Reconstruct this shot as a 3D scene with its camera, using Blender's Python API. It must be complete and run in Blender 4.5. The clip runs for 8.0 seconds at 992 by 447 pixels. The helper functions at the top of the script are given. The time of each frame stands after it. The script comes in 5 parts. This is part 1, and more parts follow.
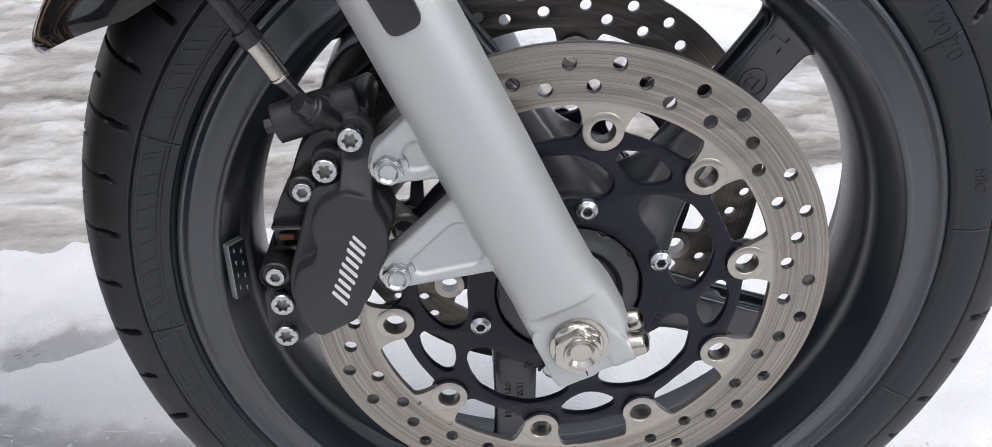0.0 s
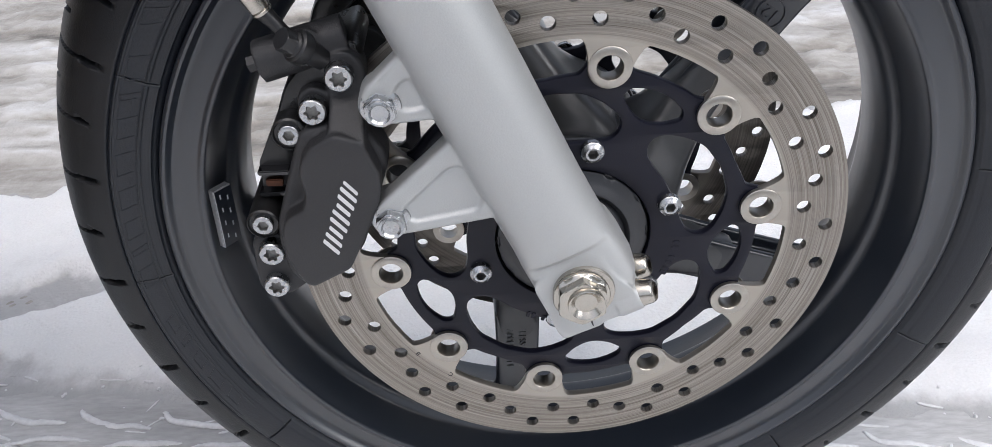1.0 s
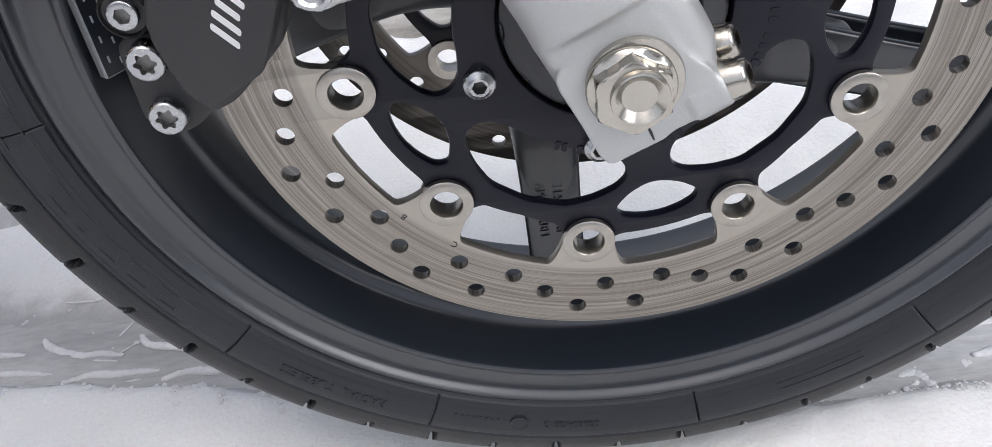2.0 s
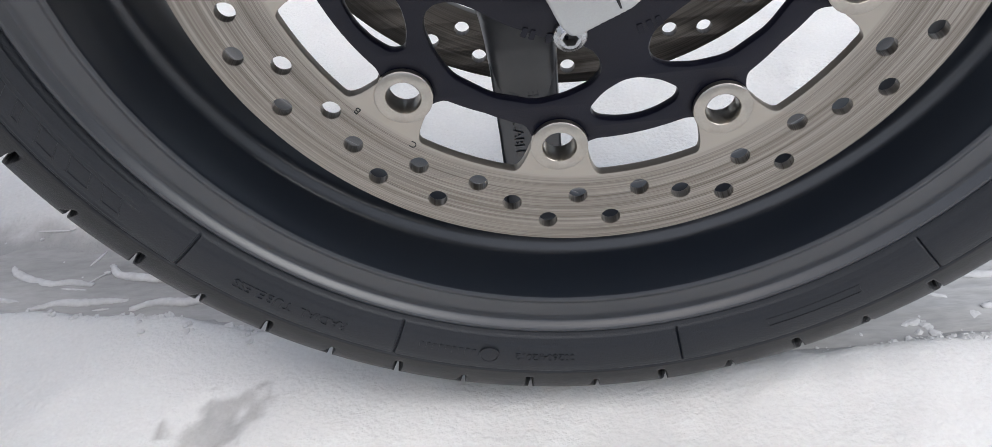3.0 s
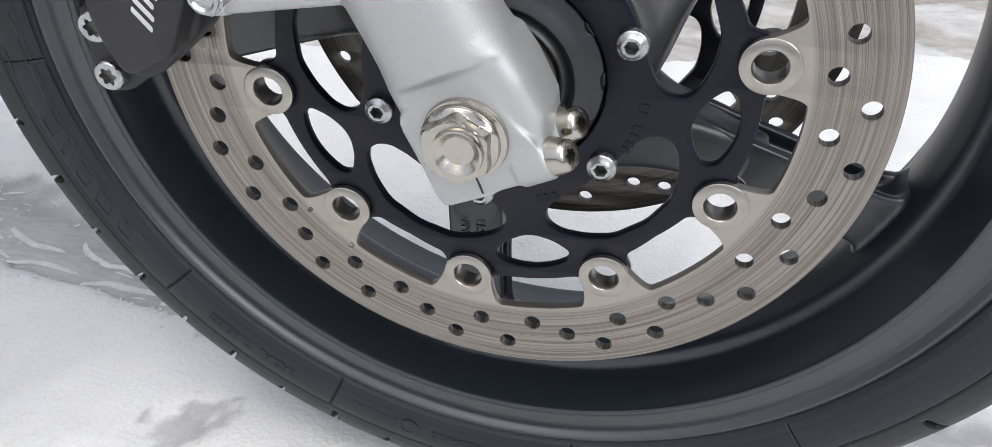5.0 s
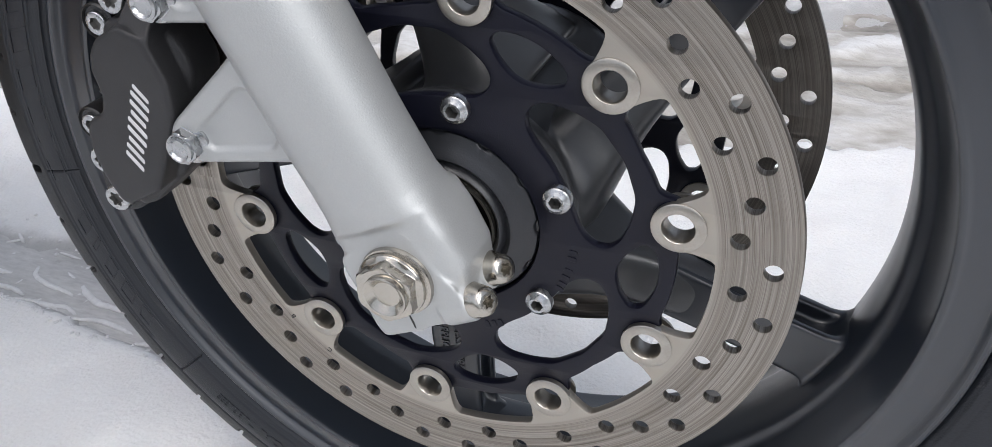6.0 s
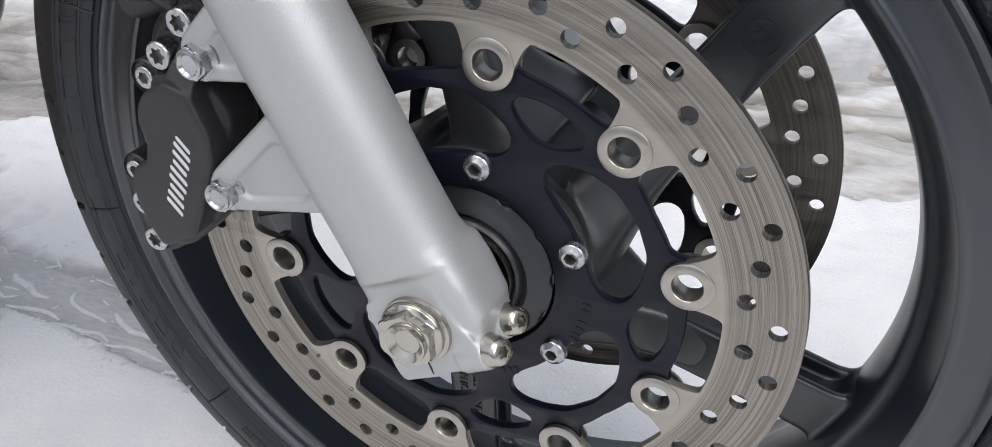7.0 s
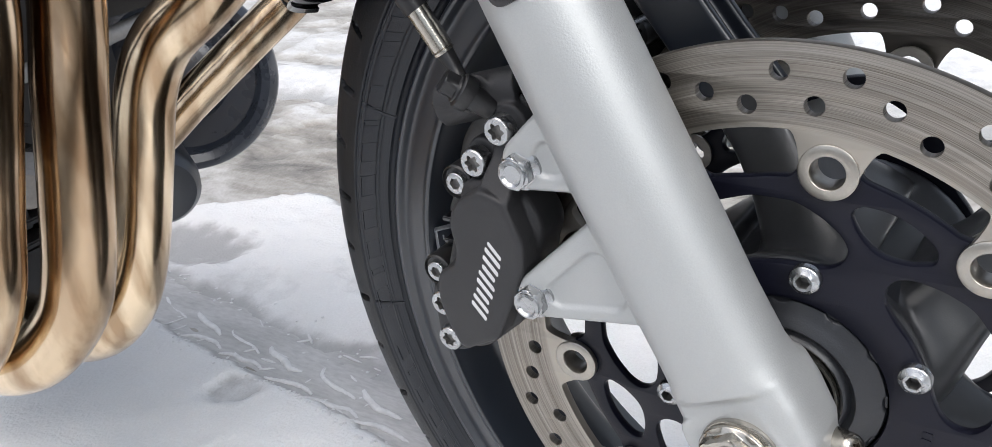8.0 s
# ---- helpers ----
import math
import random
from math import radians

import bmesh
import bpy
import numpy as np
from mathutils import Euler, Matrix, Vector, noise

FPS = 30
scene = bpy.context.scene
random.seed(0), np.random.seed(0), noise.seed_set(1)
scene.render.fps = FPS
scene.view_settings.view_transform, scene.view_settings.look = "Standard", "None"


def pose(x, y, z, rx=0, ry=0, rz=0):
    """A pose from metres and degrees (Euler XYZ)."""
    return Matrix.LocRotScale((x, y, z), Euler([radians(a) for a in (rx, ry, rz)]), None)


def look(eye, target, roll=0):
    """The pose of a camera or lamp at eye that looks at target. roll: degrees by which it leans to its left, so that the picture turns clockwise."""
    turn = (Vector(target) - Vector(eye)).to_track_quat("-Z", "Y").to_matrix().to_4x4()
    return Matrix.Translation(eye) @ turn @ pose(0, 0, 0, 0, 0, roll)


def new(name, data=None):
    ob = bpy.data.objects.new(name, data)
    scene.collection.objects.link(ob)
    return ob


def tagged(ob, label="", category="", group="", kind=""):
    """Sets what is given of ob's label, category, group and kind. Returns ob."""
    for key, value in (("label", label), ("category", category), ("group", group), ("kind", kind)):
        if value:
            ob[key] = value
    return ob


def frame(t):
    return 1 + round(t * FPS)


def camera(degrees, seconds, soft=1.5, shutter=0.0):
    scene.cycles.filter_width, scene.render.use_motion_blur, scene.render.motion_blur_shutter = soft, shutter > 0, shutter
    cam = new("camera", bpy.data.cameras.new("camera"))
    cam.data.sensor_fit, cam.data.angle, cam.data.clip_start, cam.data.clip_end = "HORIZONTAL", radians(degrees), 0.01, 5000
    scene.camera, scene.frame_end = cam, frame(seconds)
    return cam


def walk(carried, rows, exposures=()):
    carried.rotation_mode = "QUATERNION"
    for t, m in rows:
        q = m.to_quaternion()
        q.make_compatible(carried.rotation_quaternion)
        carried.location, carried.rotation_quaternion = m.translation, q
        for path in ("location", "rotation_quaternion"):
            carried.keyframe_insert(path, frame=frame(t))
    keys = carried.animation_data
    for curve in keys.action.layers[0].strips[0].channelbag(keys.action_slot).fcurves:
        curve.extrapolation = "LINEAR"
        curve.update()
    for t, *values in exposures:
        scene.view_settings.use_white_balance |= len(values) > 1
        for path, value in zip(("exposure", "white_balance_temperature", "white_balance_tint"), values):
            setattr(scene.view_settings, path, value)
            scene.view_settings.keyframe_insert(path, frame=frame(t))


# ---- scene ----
cam = camera(57.4, 8.0, 0.6)
PATH = [
    (0, (-0.058, -0.441, 0.605), (0.003, 1.293, -0.388), -0.9),
    (0.5, (-0.061, -0.444, 0.606), (-0.02, 1.286, -0.396), -1.4),
    (1, (-0.056, -0.416, 0.593), (-0.005, 1.249, -0.514), -1.4),
    (1.3, (-0.036, -0.374, 0.532), (0.0, 1.239, -0.65), -2.4),
    (1.5, (-0.029, -0.346, 0.5), (-0.041, 1.242, -0.716), -4.2),
    (1.7, (-0.029, -0.321, 0.483), (-0.072, 1.257, -0.745), -6.3),
    (2, (-0.036, -0.304, 0.453), (-0.131, 1.269, -0.779), -8.7),
    (2.2, (-0.04, -0.298, 0.436), (-0.159, 1.263, -0.808), -9.3),
    (3.3, (-0.008, -0.303, 0.404), (-0.152, 1.245, -0.854), -7.1),
    (3.5, (-0.003, -0.307, 0.41), (-0.144, 1.246, -0.842), -6.1),
    (4, (0.016, -0.314, 0.423), (-0.122, 1.248, -0.819), -3.5),
    (4.2, (0.02, -0.318, 0.429), (-0.119, 1.254, -0.799), -2.5),
    (5.3, (0.111, -0.318, 0.488), (-0.417, 1.224, -0.67), -1.1),
    (5.5, (0.126, -0.316, 0.499), (-0.453, 1.219, -0.646), -1.7),
    (6, (0.151, -0.304, 0.523), (-0.489, 1.239, -0.576), -2.4),
    (6.5, (0.159, -0.308, 0.531), (-0.515, 1.242, -0.538), -1.6),
    (7, (0.159, -0.312, 0.541), (-0.549, 1.243, -0.498), -1.8),
    (7.5, (0.137, -0.315, 0.546), (-0.713, 1.209, -0.432), -4.0),
    (7.7, (0.118, -0.317, 0.549), (-0.826, 1.169, -0.402), -5.6),
    (8, (0.102, -0.318, 0.554), (-0.992, 1.104, -0.33), -7.4),
]
walk(cam, [(t, look(eye, target, roll)) for t, eye, target, roll in PATH],
     [(0.0, 0.43, 6340, 12), (1.0, 0.40, 6340, 12), (1.5, 0.31, 6340, 12), (2.0, 0.44, 6360, 12), (3.5, 0.32, 6420, 10), (4.0, 0.36, 6420, 10),
      (5.5, 0.48, 6400, 10), (6.0, 0.36, 6350, 11), (7.0, 0.34, 6350, 11), (8.0, 0.57, 6400, 10)])

import functools

# ---- world, sun, exposure ----
world = bpy.data.worlds.new("overcast_sky")
scene.world = world
world.use_nodes = True
wn = world.node_tree.nodes
wl = world.node_tree.links
sky = wn.new("ShaderNodeTexSky")
sky.sky_type = "NISHITA"
sky.sun_disc = False
sky.sun_elevation = radians(70)
sky.sun_rotation = radians(200)
sky.air_density, sky.dust_density, sky.ozone_density = 1.0, 4.0, 1.0
grey = wn.new("ShaderNodeHueSaturation")
grey.inputs["Saturation"].default_value = 0.48
wl.new(sky.outputs[0], grey.inputs["Color"])
wl.new(grey.outputs[0], wn["Background"].inputs["Color"])
wn["Background"].inputs["Strength"].default_value = 0.142

sun_data = bpy.data.lights.new("sun", "SUN")
sun_data.energy, sun_data.angle, sun_data.color = 1.45, radians(40), (1.0, 0.98, 0.95)
sun = new("sun", sun_data)
sun.matrix_world = look((2.4, -1.25, 2.1), (0, 0, 0))

AX = 0.303          # axle height
MID = 0.068         # wheel's middle plane; the near brake disc's face lies at y = 0


# ---- materials ----
def material(name, base, rough=0.5, metal=0.0, grain=0.0, grain_scale=200.0, bump=0.0, bump_scale=400.0,
             stain=None, stain_scale=12.0, stain_amount=0.3, rough_var=0.1, coat=0.0, spec=0.5, relief=0.001, stretch=None):
    m = bpy.data.materials.new(name)
    m.use_nodes = True
    n, l = m.node_tree.nodes, m.node_tree.links
    b = n["Principled BSDF"]
    b.inputs["Metallic"].default_value = metal
    b.inputs["Coat Weight"].default_value = coat
    b.inputs["Specular IOR Level"].default_value = spec
    co = n.new("ShaderNodeTexCoord")

    def noise_tex(scale, detail=4.0):
        t = n.new("ShaderNodeTexNoise")
        t.inputs["Scale"].default_value, t.inputs["Detail"].default_value = scale, detail
        if stretch:
            mp = n.new("ShaderNodeMapping")
            mp.inputs["Scale"].default_value = stretch
            l.new(co.outputs["Object"], mp.inputs["Vector"])
            l.new(mp.outputs[0], t.inputs["Vector"])
        else:
            l.new(co.outputs["Object"], t.inputs["Vector"])
        return t

    col = n.new("ShaderNodeRGB")
    col.outputs[0].default_value = (*base, 1)
    out = col.outputs[0]
    if stain:
        t = noise_tex(stain_scale, 6.0)
        r = n.new("ShaderNodeValToRGB")
        r.color_ramp.elements[0].position, r.color_ramp.elements[1].position = 0.42, 0.68
        l.new(t.outputs["Fac"], r.inputs["Fac"])
        s = n.new("ShaderNodeMath")
        s.operation = "MULTIPLY"
        s.inputs[1].default_value = stain_amount
        l.new(r.outputs["Color"], s.inputs[0])
        x = n.new("ShaderNodeMix")
        x.data_type = "RGBA"
        x.inputs["B"].default_value = (*stain, 1)
        l.new(s.outputs[0], x.inputs["Factor"])
        l.new(out, x.inputs["A"])
        out = x.outputs["Result"]
    if grain:
        t = noise_tex(grain_scale, 3.0)
        g = n.new("ShaderNodeMapRange")
        g.inputs["To Min"].default_value, g.inputs["To Max"].default_value = 1 - grain, 1 + grain
        l.new(t.outputs["Fac"], g.inputs["Value"])
        x = n.new("ShaderNodeMix")
        x.data_type, x.blend_type = "RGBA", "MULTIPLY"
        x.inputs["Factor"].default_value = 1.0
        l.new(out, x.inputs["A"])
        l.new(g.outputs[0], x.inputs["B"])
        out = x.outputs["Result"]
    l.new(out, b.inputs["Base Color"])
    t = noise_tex(grain_scale * 0.2, 5.0)
    g = n.new("ShaderNodeMapRange")
    g.inputs["To Min"].default_value, g.inputs["To Max"].default_value = max(0.02, rough - rough_var), rough + rough_var
    l.new(t.outputs["Fac"], g.inputs["Value"])
    l.new(g.outputs[0], b.inputs["Roughness"])
    if bump:
        t = noise_tex(bump_scale, 3.0)
        k = n.new("ShaderNodeBump")
        k.inputs["Strength"].default_value, k.inputs["Distance"].default_value = bump, relief
        l.new(t.outputs["Fac"], k.inputs["Height"])
        l.new(k.outputs[0], b.inputs["Normal"])
    return m


def rotor_material(name, base, dark):
    """Ground steel with fine rings of wear round the axle."""
    m = bpy.data.materials.new(name)
    m.use_nodes = True
    n, l = m.node_tree.nodes, m.node_tree.links
    b = n["Principled BSDF"]
    b.inputs["Metallic"].default_value = 1.0
    co = n.new("ShaderNodeTexCoord")
    sp = n.new("ShaderNodeSeparateXYZ")
    l.new(co.outputs["Object"], sp.inputs[0])
    flat = n.new("ShaderNodeCombineXYZ")
    l.new(sp.outputs["X"], flat.inputs["X"])
    l.new(sp.outputs["Z"], flat.inputs["Y"])
    ln = n.new("ShaderNodeVectorMath")
    ln.operation = "LENGTH"
    l.new(flat.outputs[0], ln.inputs[0])
    at = n.new("ShaderNodeMath")
    at.operation = "ARCTAN2"
    l.new(sp.outputs["Z"], at.inputs[0])
    l.new(sp.outputs["X"], at.inputs[1])

    def rings(rs, a_s, detail):
        c = n.new("ShaderNodeCombineXYZ")
        k = n.new("ShaderNodeMath")
        k.operation = "MULTIPLY"
        k.inputs[1].default_value = rs
        l.new(ln.outputs["Value"], k.inputs[0])
        q = n.new("ShaderNodeMath")
        q.operation = "MULTIPLY"
        q.inputs[1].default_value = a_s
        l.new(at.outputs[0], q.inputs[0])
        l.new(k.outputs[0], c.inputs["X"])
        l.new(q.outputs[0], c.inputs["Y"])
        t = n.new("ShaderNodeTexNoise")
        t.inputs["Scale"].default_value, t.inputs["Detail"].default_value = 1.0, detail
        l.new(c.outputs[0], t.inputs["Vector"])
        return t

    fine, broad = rings(3600.0, 1.2, 2.0), rings(700.0, 0.5, 4.0)
    mixf = n.new("ShaderNodeMath")
    mixf.operation = "MULTIPLY_ADD"
    mixf.inputs[1].default_value = 0.55
    l.new(fine.outputs["Fac"], mixf.inputs[0])
    hb = n.new("ShaderNodeMath")
    hb.operation = "MULTIPLY"
    hb.inputs[1].default_value = 0.45
    l.new(broad.outputs["Fac"], hb.inputs[0])
    l.new(hb.outputs[0], mixf.inputs[2])
    ramp = n.new("ShaderNodeValToRGB")
    ramp.color_ramp.elements[0].position, ramp.color_ramp.elements[1].position = 0.33, 0.63
    ramp.color_ramp.elements[0].color = (*dark, 1)
    ramp.color_ramp.elements[1].color = (*base, 1)
    l.new(mixf.outputs[0], ramp.inputs["Fac"])
    # only the pad's track between the hole rows is scored
    track = n.new("ShaderNodeMapRange")
    track.inputs["From Min"].default_value, track.inputs["From Max"].default_value = 0.1195, 0.1225
    l.new(ln.outputs["Value"], track.inputs["Value"])
    x = n.new("ShaderNodeMix")
    x.data_type = "RGBA"
    x.inputs["A"].default_value = (base[0] * 1.08, base[1] * 1.08, base[2] * 1.06, 1)
    l.new(track.outputs[0], x.inputs["Factor"])
    l.new(ramp.outputs["Color"], x.inputs["B"])
    l.new(x.outputs["Result"], b.inputs["Base Color"])
    b.inputs["Roughness"].default_value = 0.45
    k = n.new("ShaderNodeBump")
    k.inputs["Strength"].default_value, k.inputs["Distance"].default_value = 0.35, 0.0003
    l.new(mixf.outputs[0], k.inputs["Height"])
    l.new(k.outputs[0], b.inputs["Normal"])
    return m


M_ROTOR = rotor_material("ground_steel", (0.385, 0.357, 0.322), (0.128, 0.111, 0.092))
# same steel as the near disc, darkened for the shade inside the wheel
M_ROTOR_FAR = rotor_material("ground_steel_shaded", (0.20, 0.183, 0.165), (0.075, 0.067, 0.058))
M_CARRIER = material("black_anodised_alloy", (0.0052, 0.0056, 0.0120), 0.33, 0.1, 0.12, 900, 0.12, 1500, rough_var=0.05, spec=0.30)
M_RIM = material("satin_black_paint", (0.0078, 0.0110, 0.0175), 0.32, 0.0, 0.08, 300, 0.05, 1800, (0.0102, 0.0142, 0.0215), 9, 0.4, 0.05, spec=0.95)
# rim's black paint lightened: sky sheen on the hub is put into the colour
M_SHELL = material("satin_black_sky_sheen_casting", (0.052, 0.054, 0.058), 0.33, 0.25, 0.1, 300, 0.06, 1500, spec=0.8)
M_RUBBER = material("tyre_rubber", (0.0088, 0.0110, 0.0155), 0.38, 0.0, 0.2, 500, 0.26, 1100, (0.0115, 0.0135, 0.0175), 9, 0.6, 0.09, spec=0.42)
M_TREAD = material("scrubbed_tread_rubber", (0.0082, 0.0092, 0.0112), 0.44, 0.0, 0.2, 500, 0.2, 1100, (0.0185, 0.0193, 0.0210), 26, 0.6, 0.09, spec=0.34)
M_LETTER = material("moulded_rubber_letter", (0.0082, 0.0100, 0.0145), 0.33, 0.0, 0.1, 500, 0.1, 1400, spec=0.42)
M_SILVER = material("silver_painted_alloy", (0.405, 0.415, 0.414), 0.45, 0.50, 0.06, 1600, 0.28, 1150, (0.45, 0.455, 0.45), 9, 0.5, 0.06, relief=0.0005)
M_CALIPER = material("grey_black_caliper_paint", (0.0245, 0.0245, 0.0262), 0.48, 0.1, 0.12, 900, 0.2, 1300, (0.032, 0.032, 0.033), 30, 0.4, rough_var=0.06, spec=0.4)
M_CAL_DARK = material("dark_cast_alloy", (0.013, 0.013, 0.0135), 0.30, 0.1, 0.2, 500, 0.15, 700)
M_ZINC = material("zinc_plated_steel", (0.43, 0.44, 0.45), 0.27, 1.0, 0.08, 900, 0.08, 900, (0.36, 0.36, 0.36), 220, 0.35)
M_STEEL = material("bright_nut_steel", (0.47, 0.445, 0.40), 0.22, 1.0, 0.08, 700, 0.05, 900, (0.42, 0.39, 0.33), 90, 0.4)
M_BOBBIN = material("bobbin_steel", (0.42, 0.395, 0.355), 0.32, 1.0, 0.08, 900, 0.08, 1200, (0.30, 0.28, 0.25), 160, 0.4)
M_SOCKET = material("dark_bolt_socket", (0.20, 0.197, 0.19), 0.45, 0.8, 0.3, 900)
M_SEAL = material("matt_seal_rubber", (0.006, 0.006, 0.006), 0.7, 0.0, 0.1, 500, spec=0.2)
M_BLACK = material("black_plastic", (0.012, 0.012, 0.013), 0.35, 0.0, 0.1, 500, 0.1, 900)
M_GLOSS = material("glossy_black_paint", (0.006, 0.006, 0.007), 0.08, 0.0, 0.05, 300, 0.0, rough_var=0.02, coat=0.6)
M_COVER = material("satin_blue_black_cover_paint", (0.026, 0.031, 0.042), 0.28, 0.0, 0.05, 300, 0.0, rough_var=0.04, coat=0.3)
M_HOSE = material("black_hose_rubber", (0.015, 0.015, 0.016), 0.3, 0.0, 0.1, 900, 0.05, 900)
M_HUB = material("dark_cast_hub", (0.019, 0.0205, 0.024), 0.36, 0.05, 0.15, 600, 0.08, 1200, (0.015, 0.016, 0.019), 40, 0.4, spec=0.5)
M_COPPER = material("copper_pad_edge", (0.13, 0.065, 0.045), 0.5, 1.0, 0.3, 400)
M_WEIGHT = material("lead_grey_weight", (0.46, 0.47, 0.49), 0.40, 0.8, 0.2, 500, 0.3, 600)
M_MARK = material("pale_weight_mark", (0.42, 0.44, 0.46), 0.5, 0.3)
M_LOGO = material("silver_print", (0.62, 0.62, 0.63), 0.4, 0.5, 0.05, 900)
M_ENGINE = material("engine_black_alloy", (0.016, 0.016, 0.017), 0.45, 0.3, 0.2, 200, 0.2, 500)
M_GREYFIT = material("grey_fitting_alloy", (0.30, 0.30, 0.30), 0.5, 0.6, 0.2, 300, 0.2, 500)


def exhaust_material():
    """Heat-tinted steel: straw, bronze and brown patches; long streaks also painted for dark reflections."""
    m = material("heat_tinted_steel", (0.80, 0.66, 0.485), 0.18, 1.0, 0.05, 90, 0.5, 12, (0.36, 0.235, 0.14), 13, 0.70, 0.06, relief=0.006, stretch=(1, 1, 0.35))
    n, l = m.node_tree.nodes, m.node_tree.links
    b = n["Principled BSDF"]
    src = b.inputs["Base Color"].links[0].from_socket
    co = n.new("ShaderNodeTexCoord")
    mp = n.new("ShaderNodeMapping")
    mp.inputs["Scale"].default_value = (48, 48, 7)
    l.new(co.outputs["Object"], mp.inputs["Vector"])
    t = n.new("ShaderNodeTexNoise")
    t.inputs["Scale"].default_value, t.inputs["Detail"].default_value = 1.0, 5.0
    l.new(mp.outputs[0], t.inputs["Vector"])
    r = n.new("ShaderNodeValToRGB")
    r.color_ramp.elements[0].position, r.color_ramp.elements[1].position = 0.40, 0.62
    r.color_ramp.elements[0].color, r.color_ramp.elements[1].color = (0.38, 0.29, 0.21, 1), (1.0, 0.99, 0.96, 1)
    # the tint deepens towards the hot cylinder head; also darkened for the bike's reflection
    sp = n.new("ShaderNodeSeparateXYZ")
    l.new(co.outputs["Object"], sp.inputs[0])
    heat = n.new("ShaderNodeMapRange")
    heat.inputs["From Min"].default_value, heat.inputs["From Max"].default_value = -0.02, 0.20
    heat.inputs["To Min"].default_value, heat.inputs["To Max"].default_value = 0.07, -0.12
    l.new(sp.outputs["Z"], heat.inputs["Value"])
    tint = n.new("ShaderNodeMath")
    tint.operation = "ADD"
    l.new(t.outputs["Fac"], tint.inputs[0])
    l.new(heat.outputs[0], tint.inputs[1])
    l.new(tint.outputs[0], r.inputs["Fac"])
    x = n.new("ShaderNodeMix")
    x.data_type, x.blend_type = "RGBA", "MULTIPLY"
    x.inputs["Factor"].default_value = 0.8
    l.new(src, x.inputs["A"])
    l.new(r.outputs["Color"], x.inputs["B"])
    l.new(x.outputs["Result"], b.inputs["Base Color"])
    return m


M_EXHAUST = exhaust_material()


def snow_material():
    """Snow that turns into grey wet ice where it lies thin."""
    m = material("packed_snow", (0.705, 0.708, 0.705), 0.6, 0.0, 0.09, 420, 0.6, 260, (0.62, 0.625, 0.628), 6, 0.6, 0.1, relief=0.0022)
    n, l = m.node_tree.nodes, m.node_tree.links
    b = n["Principled BSDF"]
    b.inputs["Subsurface Weight"].default_value = 0.25
    b.inputs["Subsurface Radius"].default_value = (0.01, 0.012, 0.014)
    b.inputs["Subsurface Scale"].default_value = 0.5
    src = b.inputs["Base Color"].links[0].from_socket
    depth = n.new("ShaderNodeAttribute")
    depth.attribute_name = "cover"
    co = n.new("ShaderNodeTexCoord")
    total = depth.outputs["Fac"]
    for scale, amount, detail in ((38.0, 0.70, 6.0), (330.0, 0.16, 3.0)):
        t = n.new("ShaderNodeTexNoise")
        t.inputs["Scale"].default_value, t.inputs["Detail"].default_value = scale, detail
        l.new(co.outputs["Object"], t.inputs["Vector"])
        k = n.new("ShaderNodeMath")
        k.operation = "MULTIPLY_ADD"
        k.inputs[1].default_value = amount
        l.new(t.outputs["Fac"], k.inputs[0])
        l.new(total, k.inputs[2])
        total = k.outputs[0]
    step = n.new("ShaderNodeMapRange")
    step.interpolation_type = "SMOOTHSTEP"
    step.inputs["From Min"].default_value, step.inputs["From Max"].default_value = 0.50, 1.20
    l.new(total, step.inputs["Value"])
    x = n.new("ShaderNodeMix")
    x.data_type = "RGBA"
    x.inputs["A"].default_value = (0.36, 0.36, 0.358, 1)
    l.new(step.outputs[0], x.inputs["Factor"])
    l.new(src, x.inputs["B"])
    l.new(x.outputs["Result"], b.inputs["Base Color"])
    return m


